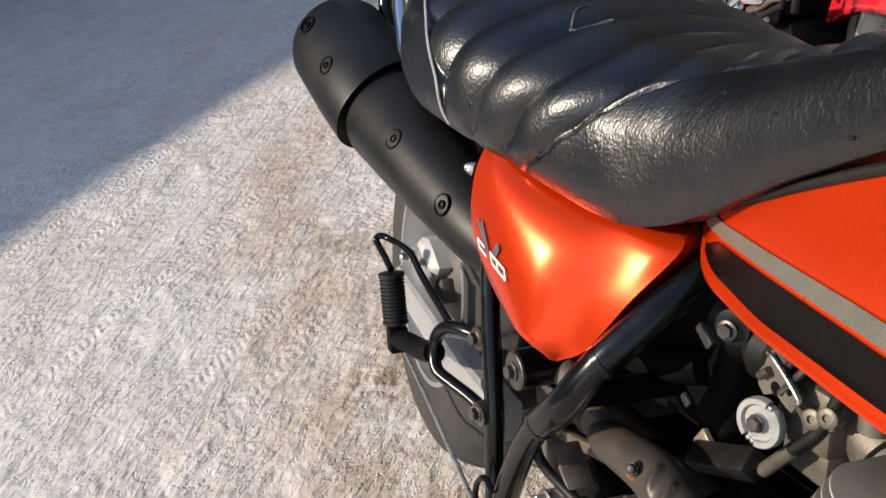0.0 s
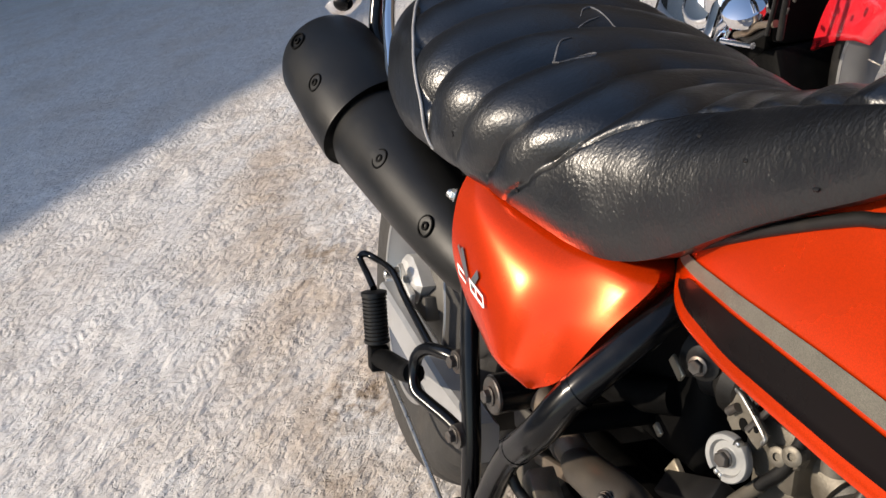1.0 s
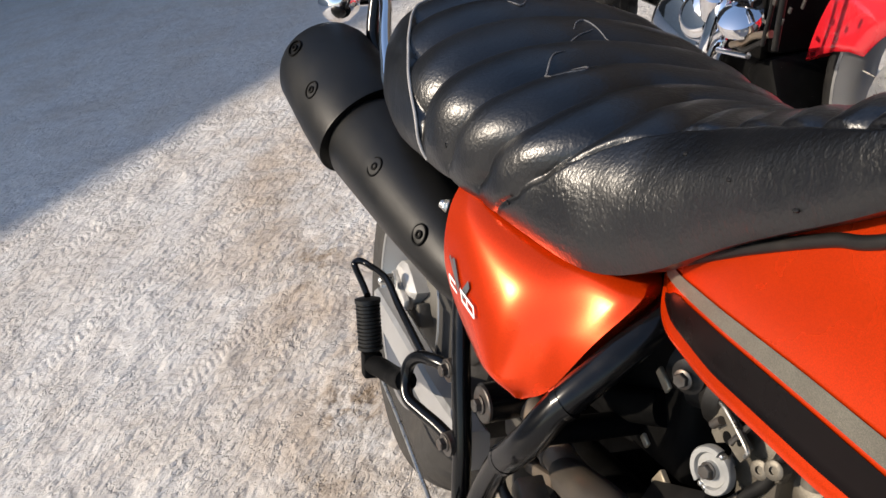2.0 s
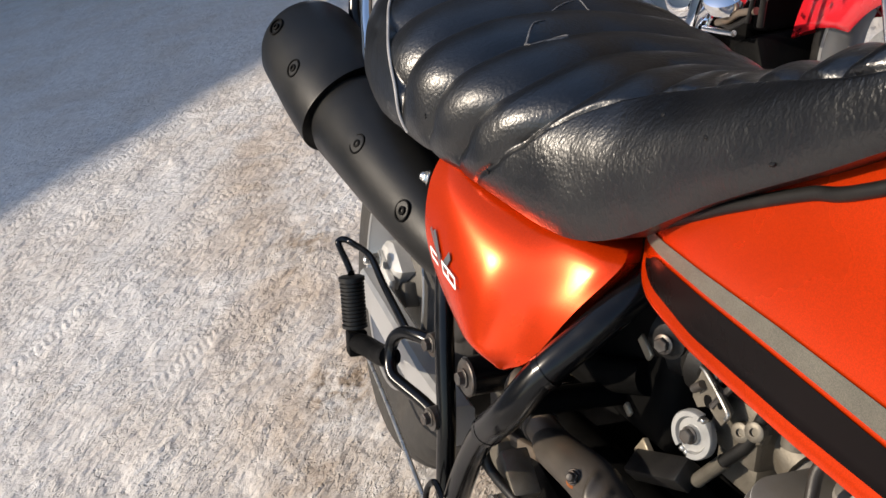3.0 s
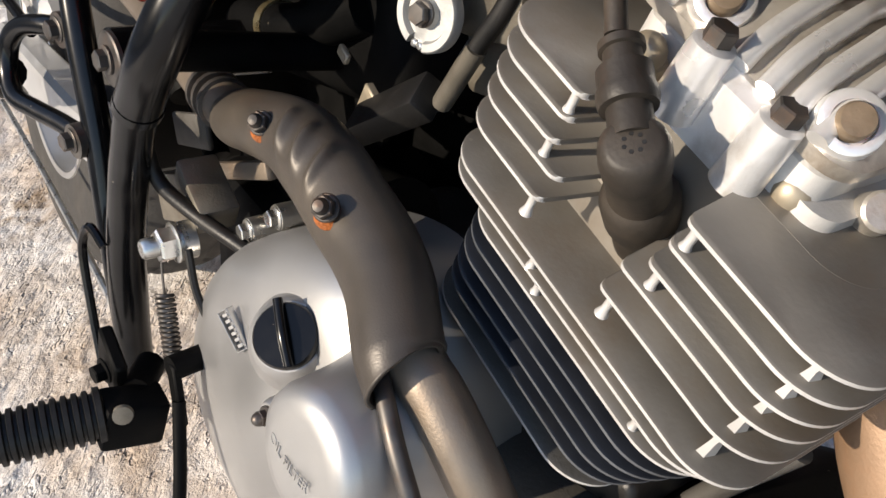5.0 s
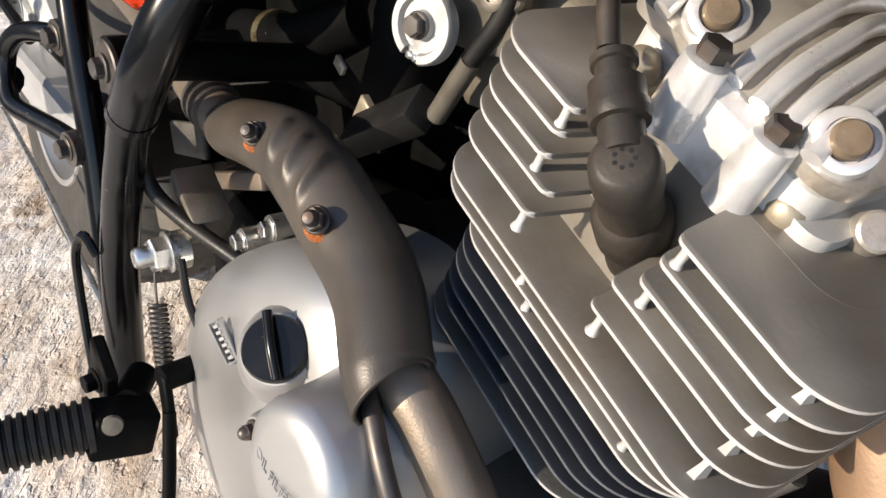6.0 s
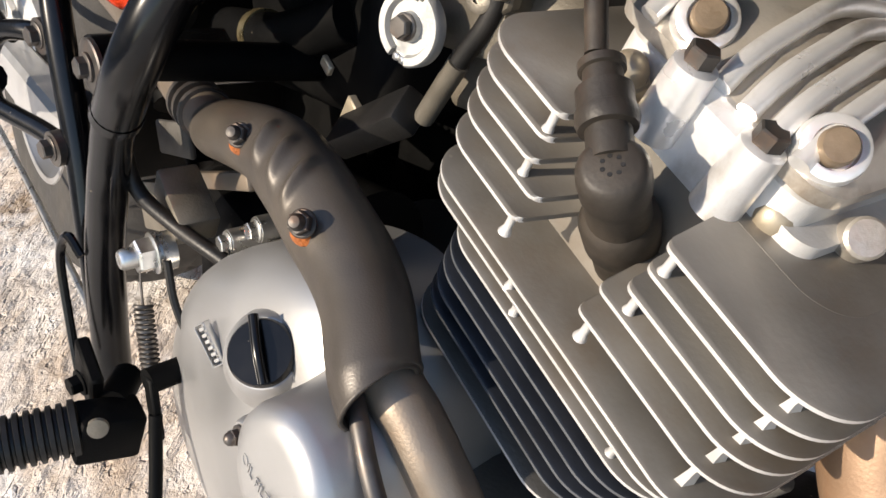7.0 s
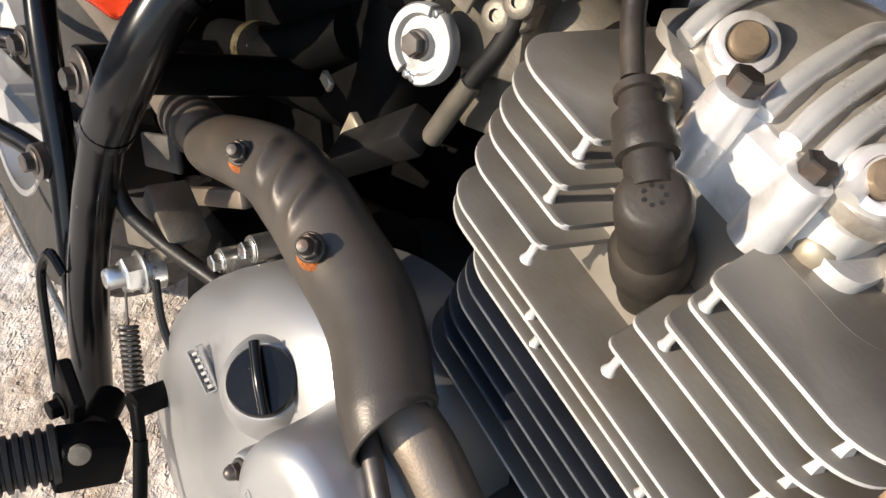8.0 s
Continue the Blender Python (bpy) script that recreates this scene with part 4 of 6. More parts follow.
for p, dep in (((-0.257, 1.308, 0.673), 0.088), ((-0.239, 1.206, 0.631), 0.0885), ((-0.205, 1.001, 0.592), 0.075), ((-0.169, 0.870, 0.544), 0.072)):
    p = Vector(p)
    ax = MA + md * (p - MA).dot(md)
    if p.y < 1.1:
        m2 = (MQ - M2).normalized()
        ax = M2 + m2 * (p - M2).dot(m2)
        dep = 0.055 + (0.0765 - 0.055) * ((ax - M2).length - 0.08) / (l2 * 0.93 - 0.08)
    nn = (p - ax).normalized()
    q = ax + nn * dep
    bm = bmesh.new()
    lathe(bm, q - nn * 0.004, nn, [(0, 0.0150), (0.0045, 0.0150), (0.0056, 0.0142), (0.0056, 0.0125), (0.001, 0.0120)], 26, False)
    lathe(bm, q - nn * 0.004, nn, [(-0.003, 0.0119), (0.0002, 0.0119)], 26)
    lathe(bm, q - nn * 0.002, nn, [(0, 0.006), (0.004, 0.006), (0.0046, 0.005), (0.0046, 0.003), (0.002, 0.0028)], 20)
    part("bolt", bm, BLACK_MATT, muffler, "black socket bolt in a cup")

# exhaust pipe along the right side, with its heat shield
bm = bmesh.new()
tube(bm, [(0.0, 0.115, 0.505), (-0.02, 0.075, 0.47), (-0.050, 0.070, 0.40), (-0.080, 0.11, 0.29), (-0.092, 0.165, 0.295), (-0.1045, 0.1931, 0.3639), (-0.1202, 0.2169, 0.4134), (-0.1255, 0.2322, 0.4338), (-0.1282, 0.2496, 0.4481), (-0.1299, 0.2608, 0.4542), (-0.1293, 0.2768, 0.4610), (-0.1219, 0.3025, 0.4693), (-0.1162, 0.3520, 0.4823), (-0.1117, 0.4240, 0.4880), (-0.112, 0.470, 0.476), (-0.110, 0.53, 0.462), (-0.104, 0.62, 0.462), (-0.098, 0.72, 0.466), (-0.098, 0.80, 0.47)], lambda t: 0.0140 + 0.002 * smoothstep(0.5, 0.65, t), 24)
pipe = part("exhaust_pipe", bm, PIPE, moto, "stained steel exhaust pipe")
SH = [(-0.1165, 0.5078, 0.4635), (-0.1170, 0.4672, 0.4790), (-0.1133, 0.4207, 0.4898), (-0.1164, 0.3797, 0.4912), (-0.1185, 0.3483, 0.4849), (-0.1201, 0.3216, 0.4791), (-0.1256, 0.2972, 0.4741), (-0.1363, 0.2723, 0.4671), (-0.1420, 0.2561, 0.4606)]
shp = spline(SH, 26)
bm = bmesh.new()
loops = []
toward = Vector((-0.45, -0.72, 0.52)).normalized()
bolt_dir = Vector((-0.72, -0.45, 0.53)).normalized()
SLOT_A, SLOT_F = 0.08, (0.315, 0.375, 0.435)
for i, p in enumerate(shp):
    t = (shp[min(i + 1, len(shp) - 1)] - shp[max(i - 1, 0)]).normalized()
    o = (toward - t * toward.dot(t)).normalized()
    s = t.cross(o)
    f = i / (len(shp) - 1)
    r = 0.0185 + 0.0042 * smoothstep(0.05, 0.35, f) - 0.0026 * smoothstep(0.50, 0.95, f)
    if f < 0.08:
        r *= 0.68 + 0.32 * math.sqrt(smoothstep(0, 0.08, f))
    end = smoothstep(0.93, 1.0, f)
    row = []
    for k in range(57):
        a = radians(-118 + 236 * k / 56)
        dent = 0.0
        for c in SLOT_F:
            dent -= 0.0036 * math.exp(-((f - c - 0.045 * (a - SLOT_A)) / 0.0125) ** 2) * math.exp(-((a - SLOT_A) / 0.52) ** 4)
        rr = r * (1 - 0.10 * end) - dent
        cut = -0.008 * end * math.sin(max(-1.5, min(1.5, a)))
        row.append(p + (o * math.cos(a) + s * math.sin(a)) * rr - t * cut)
    loops.append(row)
rings(bm, loops, cap=False, closed=False)
shield = part("heat_shield", bm, SHIELD, pipe, "grey-brown pressed heat shield with slots")
md2 = shield.modifiers.new("thick", "SOLIDIFY")
md2.thickness = 0.002
for p in ((-0.1330, 0.4210, 0.5010), (-0.1394, 0.3346, 0.4986)):
    bm = bmesh.new()
    hexbolt(bm, Vector(p) + toward * 0.0005, bolt_dir, 0.0058, 0.0048, 1.2)
    lathe(bm, Vector(p) + bolt_dir * 0.005, bolt_dir, [(0, 0.0042), (0.003, 0.0040), (0.0048, 0.0027), (0.0053, 0.0003)], 18)
    part("bolt", bm, OXIDE_BOLT, shield)
    bm = bmesh.new()
    lathe(bm, Vector(p) - toward * 0.003 + Vector((-0.0002, -0.0022, -0.0030)), toward, [(0, 0.0070), (0.0024, 0.0066), (0.0031, 0.0056)], 18)
    part("rust_washer", bm, RUST, shield, "rusty washer under the bolt")
bm = bmesh.new()
for y in (0.528, 0.538, 0.548):
    tube(bm, [(-0.1105, y, 0.4625), (-0.1100, y + 0.005, 0.4620)], 0.0182, 24)
part("clamp", bm, DARK_STEEL, pipe, "dark steel pipe clamp")

bm = bmesh.new()
tube(bm, [(-0.1451, 0.2727, 0.4573), (-0.1498, 0.2582, 0.4519), (-0.1542, 0.2401, 0.4408), (-0.1549, 0.2247, 0.4256), (-0.1527, 0.2142, 0.4080)], 0.0044, 14)
part("oil_pipe", bm, DARK_STEEL, moto, "stained steel pipe beside the exhaust")

# ---- engine: cylinder tilted forward ----
CT = radians(18)
ENG_O = Vector((0, 0.22, 0.50))
EF, EN, EU = Vector((0, -math.cos(CT), -math.sin(CT))), Vector((0, -math.sin(CT), math.cos(CT))), Vector((1, 0, 0))


def E(u, a, n):
    """Engine place: u to the left side, a forward along the fins, n up the cylinder."""
    return ENG_O + EU * u + EF * a + EN * n


def fin_outline(w, a0, a1, rc, notch=None, seg=12):
    """Rounded fin outline (u, a); notch = (a_from, a_to, depth) cut into the right side."""
    pts = []
    corners = [((w - rc, a1 - rc), 0), ((-w + rc, a1 - rc), 90), ((-w + rc, a0 + rc), 180), ((w - rc, a0 + rc), 270)]
    for i, ((cu, ca), st) in enumerate(corners):
        for k in range(seg + 1):
            an = radians(st + 90 * k / seg)
            pts.append((cu + rc * math.cos(an), ca + rc * math.sin(an)))
        if i == 1 and notch:
            n0, n1, dep = notch
            rr = 0.0045
            pts += [(-w + rr - rr * math.cos(radians(q)), n1 + rr - rr * math.sin(radians(q))) for q in (0, 22, 45, 68, 90)]
            pts += [(-w + dep * 0.9, n1 - 0.004), (-w + dep, (n0 + n1) / 2), (-w + dep * 0.9, n0 + 0.004)]
            pts += [(-w + rr - rr * math.cos(radians(q)), n0 - rr + rr * math.sin(radians(q))) for q in (90, 68, 45, 22, 0)]
    return pts


def fin(bm, n, outline, th=0.0028):
    b = th / 2
    loops = []
    cu = sum(p[0] for p in outline) / len(outline)
    ca = sum(p[1] for p in outline) / len(outline)
    for dn, k in ((-b, 0.0012), (-b * 0.55, 0), (b * 0.55, 0), (b, 0.0012)):
        l = []
        for u, a in outline:
            q = Vector((u - cu, a - ca))
            q = q * (1 - k / max(q.length, 1e-6))
            l.append(E(cu + q.x, ca + q.y, n + dn))
        loops.append(l)
    rings(bm, loops)
    return bm


def two_tone(ob, edge_mat, w_limit):
    """Bright rim of a fin: faces that look sideways get the lighter edge material."""
    me = ob.data
    me.materials.append(edge_mat)
    for p in me.polygons:
        c = p.center - ENG_O
        notch = -0.0885 < c.x < 0.02 and -0.058 < c.dot(EF) < 0.016
        if abs(p.normal.dot(EN)) < w_limit and not notch:
            p.material_index = 1


head = new("cylinder_head")
head.parent = moto
tagged(head, "finned aluminium cylinder head with bare fin edges")
FINS = [0.0765, 0.0650, 0.0533, 0.0425, 0.0280, 0.0072]
NOTCH = {0: (-0.0450, 0.0125), 1: (-0.0455, 0.0120), 2: (-0.0465, 0.0105), 3: (-0.0370, 0.0028), 4: (-0.0400, 0.0012)}
for i, n in enumerate(FINS):
    bm = bmesh.new()
    a0 = -0.101
    nt = NOTCH.get(i)
    fin(bm, n, fin_outline(0.0953, a0, 0.086, 0.024, (nt[0], nt[1], 0.040) if nt else None))
    f = part("fin", bm, FIN_BODY, head)
    two_tone(f, FIN_EDGE, 0.45)
bm = bmesh.new()
fin(bm, -0.0006, fin_outline(0.0945, -0.101, 0.080, 0.026), 0.0028)
f = part("gasket_flange", bm, FIN_BODY, head)
two_tone(f, FIN_EDGE, 0.45)
# head core and the little web studs between fins
bm = bmesh.new()
rings(bm, [[E(u, a, n) for u, a in fin_outline(0.060, -0.070, 0.060, 0.02)] for n in (-0.006, 0.078)])
part("core", bm, FIN_BODY, head)
FULL = FINS + [-0.0006, -0.0078]
WEBS = [(-0.0915, -0.0495, 0), (-0.0915, -0.0500, 2), (-0.0915, -0.0440, 4), (-0.0915, 0.0175, 0), (-0.0915, 0.0165, 2), (-0.0915, 0.0085, 4), (-0.0920, -0.0285, 5), (-0.0925, -0.0200, 6), (-0.0920, 0.046, 6)]
for u, a, k in WEBS:
    bm = bmesh.new()
    n1 = FULL[k]
    n0 = max(FULL[k + 1], n1 - 0.0118)
    lathe(bm, E(u, a, n0), EN, [(0, 0.0030), ((n1 - n0) * 0.3, 0.0018), ((n1 - n0) * 0.7, 0.0018), (n1 - n0, 0.0028)], 12)
    part("web", bm, FIN_EDGE, head)
# wedge-shaped ribs that tie the fins together at the front corner
for k in range(6):
    bm = bmesh.new()
    n0, n1 = FULL[k + 1], FULL[k]
    loops = []
    for n, g in ((n0, 1.0), ((n0 + n1) / 2, 0.62), (n1, 0.85)):
        loops.append([E(-0.0885 + 0.0016 * max(0, k - 3) + du * g, 0.0705 - 0.0007 * k + da * g, n) for du, da in ((-0.0004, -0.0016), (0.0004, 0.0020), (0.0060, 0.0034), (0.0055, -0.0016))])
    rings(bm, loops)
    part("web", bm, FIN_EDGE, head)

barrel = new("cylinder_barrel")
barrel.parent = moto
tagged(barrel, "dark painted finned cylinder barrel")
for k, n in enumerate((-0.0078, -0.0182, -0.0290, -0.0400, -0.0505)):
    bm = bmesh.new()
    fin(bm, n, fin_outline(0.0955 - 0.0004 * k, -0.078, 0.074 - 0.004 * k, 0.026), 0.0026)
    f = part("fin", bm, FIN_BODY if k == 0 else FIN_DARK, barrel)
    two_tone(f, FIN_EDGE if k < 1 else BARREL_EDGE, 0.45)
bm = bmesh.new()
rings(bm, [[E(u, a, n) for u, a in fin_outline(0.066, -0.075, 0.055, 0.03)] for n in (-0.085, -0.004)])
part("core", bm, FIN_DARK, barrel)
bm = bmesh.new()
fin(bm, -0.0660, fin_outline(0.0925, -0.080, 0.052, 0.026), 0.003)
f = part("base_flange", bm, ALU_DARK, barrel)
two_tone(f, FIN_EDGE, 0.45)

# upper head and valve cover
vc = new("valve_cover")
vc.parent = moto
tagged(vc, "bright cast aluminium valve cover with bolts")


def slab(name, levels, material, rc=0.010):
    bm = bmesh.new()
    rings(bm, [[E(u, a, n) for u, a in fin_rect(u0, u1, a0, a1, rc)] for n, u0, u1, a0, a1 in levels])
    return part(name, bm, material, vc)


def fin_rect(u0, u1, a0, a1, rc, seg=6):
    pts = []
    for (cu, ca), st in (((u1 - rc, a1 - rc), 0), ((u0 + rc, a1 - rc), 90), ((u0 + rc, a0 + rc), 180), ((u1 - rc, a0 + rc), 270)):
        for k in range(seg + 1):
            an = radians(st + 90 * k / seg)
            pts.append((cu + rc * math.cos(an), ca + rc * math.sin(an)))
    return pts


slab("neck", [(0.05, -0.05, 0.05, -0.062, 0.034), (0.084, -0.052, 0.052, -0.064, 0.036)], ALU)
slab("lower_body", [(0.076, -0.053, 0.055, -0.070, 0.026), (0.094, -0.053, 0.055, -0.070, 0.026), (0.097, -0.050, 0.053, -0.067, 0.023)], ALU)
slab("side_wall", [(0.074, -0.0635, -0.03, -0.034, 0.008), (0.100, -0.0625, -0.03, -0.033, 0.007), (0.104, -0.058, -0.03, -0.029, 0.003)], ALU_BARE, 0.006)
slab("cover_body", [(0.097, -0.055, 0.058, -0.078, 0.030), (0.103, -0.056, 0.059, -0.079, 0.031), (0.106, -0.052, 0.055, -0.075, 0.027), (0.117, -0.036, 0.046, -0.066, 0.020), (0.123, -0.018, 0.036, -0.055, 0.012)], COVER_CAST, 0.012)
for a in (-0.060, -0.022, -0.009, 0.003, 0.015):
    bm = bmesh.new()
    tube(bm, [E(-0.058, a + 0.001, 0.106), E(-0.046, a - 0.002, 0.1145), E(-0.025, a - 0.005, 0.1225), E(0.0, a - 0.008, 0.127), E(0.04, a - 0.008, 0.122)], 0.0040, 12)
    part("rib", bm, ALU_BARE, vc)
OUT = (-EU * 0.62 + EN * 0.70 + EF * 0.35).normalized()
for p in (E(-0.0490, -0.0440, 0.1155), E(-0.0500, 0.0185, 0.1145)):
    bm = bmesh.new()
    lathe(bm, p - OUT * 0.016, OUT, [(0, 0.0125), (0.013, 0.0115), (0.0155, 0.0108), (0.016, 0.0100), (0.016, 0.0074), (0.013, 0.0072)], 28)
    part("boss", bm, ALU_BARE, vc)
    bm = bmesh.new()
    lathe(bm, p - OUT * 0.004, OUT, [(0, 0.0062), (0.0065, 0.0062), (0.0078, 0.0054), (0.0080, 0.001)], 26)
    part("plug_bolt", bm, PLUG_STEEL, vc, "round brown-stained plug")
for p, hh in ((E(-0.0660, -0.0285, 0.1105), 0.030), (E(-0.0605, 0.0045, 0.1045), 0.030)):
    bm = bmesh.new()
    lathe(bm, p - EN * hh, EN, [(0, 0.0092), (hh * 0.8, 0.0086), (hh * 0.97, 0.0082), (hh, 0.0070)], 24)
    part("boss", bm, ALU_BARE, vc)
    bm = bmesh.new()
    hexbolt(bm, p - EN * 0.001, EN, 0.0057, 0.0060, 0)
    part("bolt", bm, OXIDE_BOLT, vc)
NUT = (EN * 0.93 - EU * 0.30 + EF * 0.10).normalized()
for p in (E(-0.0445, 0.0170, 0.0740), E(-0.0580, -0.0540, 0.0790)):
    # dark ring: the depth of the nut's recess is put into its colour
    bm = bmesh.new()
    lathe(bm, p - NUT * 0.006, NUT, [(0, 0.0160), (0.0046, 0.0160), (0.0050, 0.0150), (0.0050, 0.0110)], 30)
    part("nut_ring", bm, RUBBER, vc, "dark ring that draws the recess round a nut")
    bm = bmesh.new()
    lathe(bm, p - NUT * 0.003, NUT, [(0, 0.0122), (0.0022, 0.0122), (0.0028, 0.0112)], 26)
    prism(bm, p - NUT * 0.001, NUT, ngon(6, 0.0100, 0.4), 0.0075, 0.0012)
    lathe(bm, p + NUT * 0.0060, NUT, [(0, 0.0078), (0.0035, 0.0076), (0.0068, 0.0060), (0.0088, 0.0034), (0.0094, 0.0003)], 20)
    part("dome_nut", bm, DULL_NUT, vc, "dull zinc dome nut")
for p, r in ((E(-0.030, 0.040, 0.090), 0.007),):
    bm = bmesh.new()
    lathe(bm, p - OUT * 0.02, OUT, [(0, r * 1.2), (0.015, r * 1.1), (0.019, r * 1.06), (0.020, r * 0.9), (0.0202, r * 0.2)], 22)
    part("boss", bm, COVER_CAST, vc)

# spark plug cap and lead
PLUG = [Vector((-0.047, 0.229, 0.520)), Vector((-0.104, 0.2050, 0.588))]
pd = (PLUG[1] - PLUG[0]).normalized()
bm = bmesh.new()
lathe(bm, PLUG[0] - pd * 0.012, pd, [(0, 0.0105), (0.010, 0.0105), (0.011, 0.0125), (0.0125, 0.0130), (0.028, 0.0128), (0.030, 0.0122), (0.031, 0.0120), (0.040, 0.0125), (0.043, 0.0148), (0.058, 0.0150), (0.063, 0.0136), (0.065, 0.0118), (0.080, 0.0114), (0.0835, 0.0116), (0.085, 0.0122), (0.092, 0.0124), (0.0985, 0.0120), (0.1015, 0.0104), (0.1025, 0.0085), (0.1027, 0.0005)], 30)
cap = part("spark_plug_cap", bm, PLUG_RUBBER, moto, "black rubber spark plug cap")
bm = bmesh.new()
up_dir = (Vector((-0.085, 0.2395, 0.6115)) - Vector((-0.100, 0.2105, 0.588))).normalized()
b0 = Vector((-0.098, 0.2100, 0.5850))
lathe(bm, b0, up_dir, [(0, 0.0080), (0.011, 0.0078), (0.0115, 0.0100), (0.0145, 0.0108), (0.0175, 0.0106), (0.018, 0.0098), (0.026, 0.0098), (0.0265, 0.0072), (0.033, 0.0068), (0.0335, 0.0082), (0.0365, 0.0082), (0.038, 0.005)], 26)
part("boot", bm, PLUG_RUBBER, cap)
bm = bmesh.new()
tube(bm, [Vector((-0.086, 0.238, 0.609)), Vector((-0.077, 0.253, 0.627)), Vector((-0.070, 0.258, 0.645)), Vector((-0.055, 0.245, 0.665)), Vector((-0.03, 0.22, 0.69))], 0.0042, 12)
part("lead", bm, PLUG_RUBBER, cap)
bm = bmesh.new()
hexbolt(bm, PLUG[0] - pd * 0.022, pd, 0.011, 0.012, 1.25)
part("spark_plug", bm, STEEL, cap)
bm = bmesh.new()
lathe(bm, PLUG[0] - pd * 0.016, pd, [(0, 0.0160), (0.002, 0.0165), (0.004, 0.0150), (0.004, 0.0105)], 30)
part("plug_seat", bm, DULL_NUT, cap, "stained metal ring at the plug seat")

bm = bmesh.new()
pe, ps, pu = basis(pd)
for q in range(7):
    an = 2 * math.pi * q / 7
    lathe(bm, PLUG[0] + pd * 0.0902 + (ps * math.cos(an) + pu * math.sin(an)) * 0.0033, pd, [(0, 0.0009), (0.0006, 0.0008)], 8)
part("moulded_marks", bm, RUBBER, cap, "small moulded marks on the cap")

# carburettor
carb = new("carburettor")
carb.parent = moto
tagged(carb, "grey cast carburettor with throttle pulley")
bm = bmesh.new()
tube(bm, [(-0.005, 0.40, 0.590), (-0.005, 0.345, 0.585), (-0.005, 0.315, 0.578)], 0.026, 22)
block(bm, (-0.008, 0.36, 0.585), (0.075, 0.055, 0.05), Matrix.Rotation(radians(-10), 3, "X"), 0.006, 2)
lathe(bm, (-0.005, 0.355, 0.60), (0, -0.15, 1), [(0, 0.027), (0.03, 0.027), (0.034, 0.024), (0.045, 0.022), (0.047, 0.006)], 26)
block(bm, (-0.005, 0.362, 0.545), (0.055, 0.05, 0.04), Matrix.Rotation(radians(-10), 3, "X"), 0.008, 2)
part("body", bm, CARB, carb)
PC, PDIR = Vector((-0.062, 0.376, 0.570)), Vector((-0.96, -0.24, 0.10)).normalized()
bm = bmesh.new()
lathe(bm, PC, PDIR, [(0, 0.0150), (0.001, 0.0160), (0.004, 0.0160), (0.005, 0.0150), (0.005, 0.0075), (0.008, 0.0068)], 36)
pul = part("pulley", bm, ZINC, carb, "stained zinc throttle pulley")
qd, qs, qu = basis(PDIR)
for a0, a1, r0 in ((-62, 98, 0.0190), (118, 262, 0.0195)):
    bm = bmesh.new()
    loops = []
    for k in range(25):
        an = radians(a0 + (a1 - a0) * k / 24)
        rd = qs * math.cos(an) + qu * math.sin(an)
        loops.append([PC + rd * rr + PDIR * h for rr, h in ((r0 - 0.0062, 0.0), (r0 - 0.001, 0.0), (r0, 0.001), (r0, 0.0065), (r0 - 0.001, 0.0078), (r0 - 0.0048, 0.0078), (r0 - 0.0062, 0.0055))])
    rings(bm, loops)
    part("rim_segment", bm, ZINC, pul, "bright zinc rim segment")
for an in (108, 270, 285):
    rd = qs * math.cos(radians(an)) + qu * math.sin(radians(an))
    bm = bmesh.new()
    block(bm, PC + rd * 0.0165 + PDIR * 0.004, (0.006, 0.004, 0.004), None, 0.0008, 1)
    part("cable_nipple", bm, STEEL, pul)
bm = bmesh.new()
hexbolt(bm, PC + PDIR * 0.008, PDIR, 0.0058, 0.005, 1.2)
part("nut", bm, DARK_STEEL, pul)
bm = bmesh.new()
tube(bm, [PC - PDIR * 0.03, PC], 0.006, 12)
part("shaft", bm, STEEL, carb)
bm = bmesh.new()
plate = [(0.392, 0.617), (0.388, 0.622), (0.380, 0.619), (0.352, 0.608), (0.353, 0.601), (0.358, 0.590), (0.365, 0.591), (0.376, 0.594), (0.387, 0.585), (0.395, 0.589), (0.398, 0.599), (0.394, 0.607)]
prism(bm, (-0.056, 0.375, 0.603), (-1, 0, 0), [(v - 0.375, w - 0.603) for v, w in plate], 0.0020, 0.0004)
brk = part("cable_bracket", bm, CARB, carb, "stained folded cable bracket")
bm = bmesh.new()
tube(bm, [(-0.060, 0.391, 0.620), (-0.061, 0.380, 0.6195), (-0.061, 0.353, 0.608), (-0.060, 0.353, 0.600)], 0.0018, 8)
part("folded_edge", bm, STEEL, brk, "bright folded edge")
bm = bmesh.new()
lathe(bm, (-0.0578, 0.364, 0.6035), (-1, 0, 0), [(0, 0.0026), (0.0008, 0.0026)], 14)
lathe(bm, (-0.0578, 0.377, 0.598), (-1, 0, 0), [(0, 0.0050), (0.0008, 0.0050)], 14)
part("dark_hole", bm, BLACK_MATT, brk)
bm = bmesh.new()
tube(bm, [(-0.062, 0.391, 0.600), (-0.061, 0.384, 0.609)], 0.0036, 12)
part("cable_adjuster", bm, DARK_STEEL, brk)
bm = bmesh.new()
sp = [(0.360, 0.594), (0.332, 0.609), (0.328, 0.603), (0.330, 0.592), (0.350, 0.576)]
prism(bm, (-0.040, 0.340, 0.595), (-1, 0, 0), [(v - 0.340, w - 0.595) for v, w in sp], 0.006, 0.0015)
part("top_cover", bm, CARB, carb, "stained zinc cover plate")
bm = bmesh.new()
tube(bm, [(-0.050, 0.376, 0.520), (-0.050, 0.354, 0.559)], 0.0058, 18)
part("connector", bm, CARB, carb, "stained metal hose connector")
bm = bmesh.new()
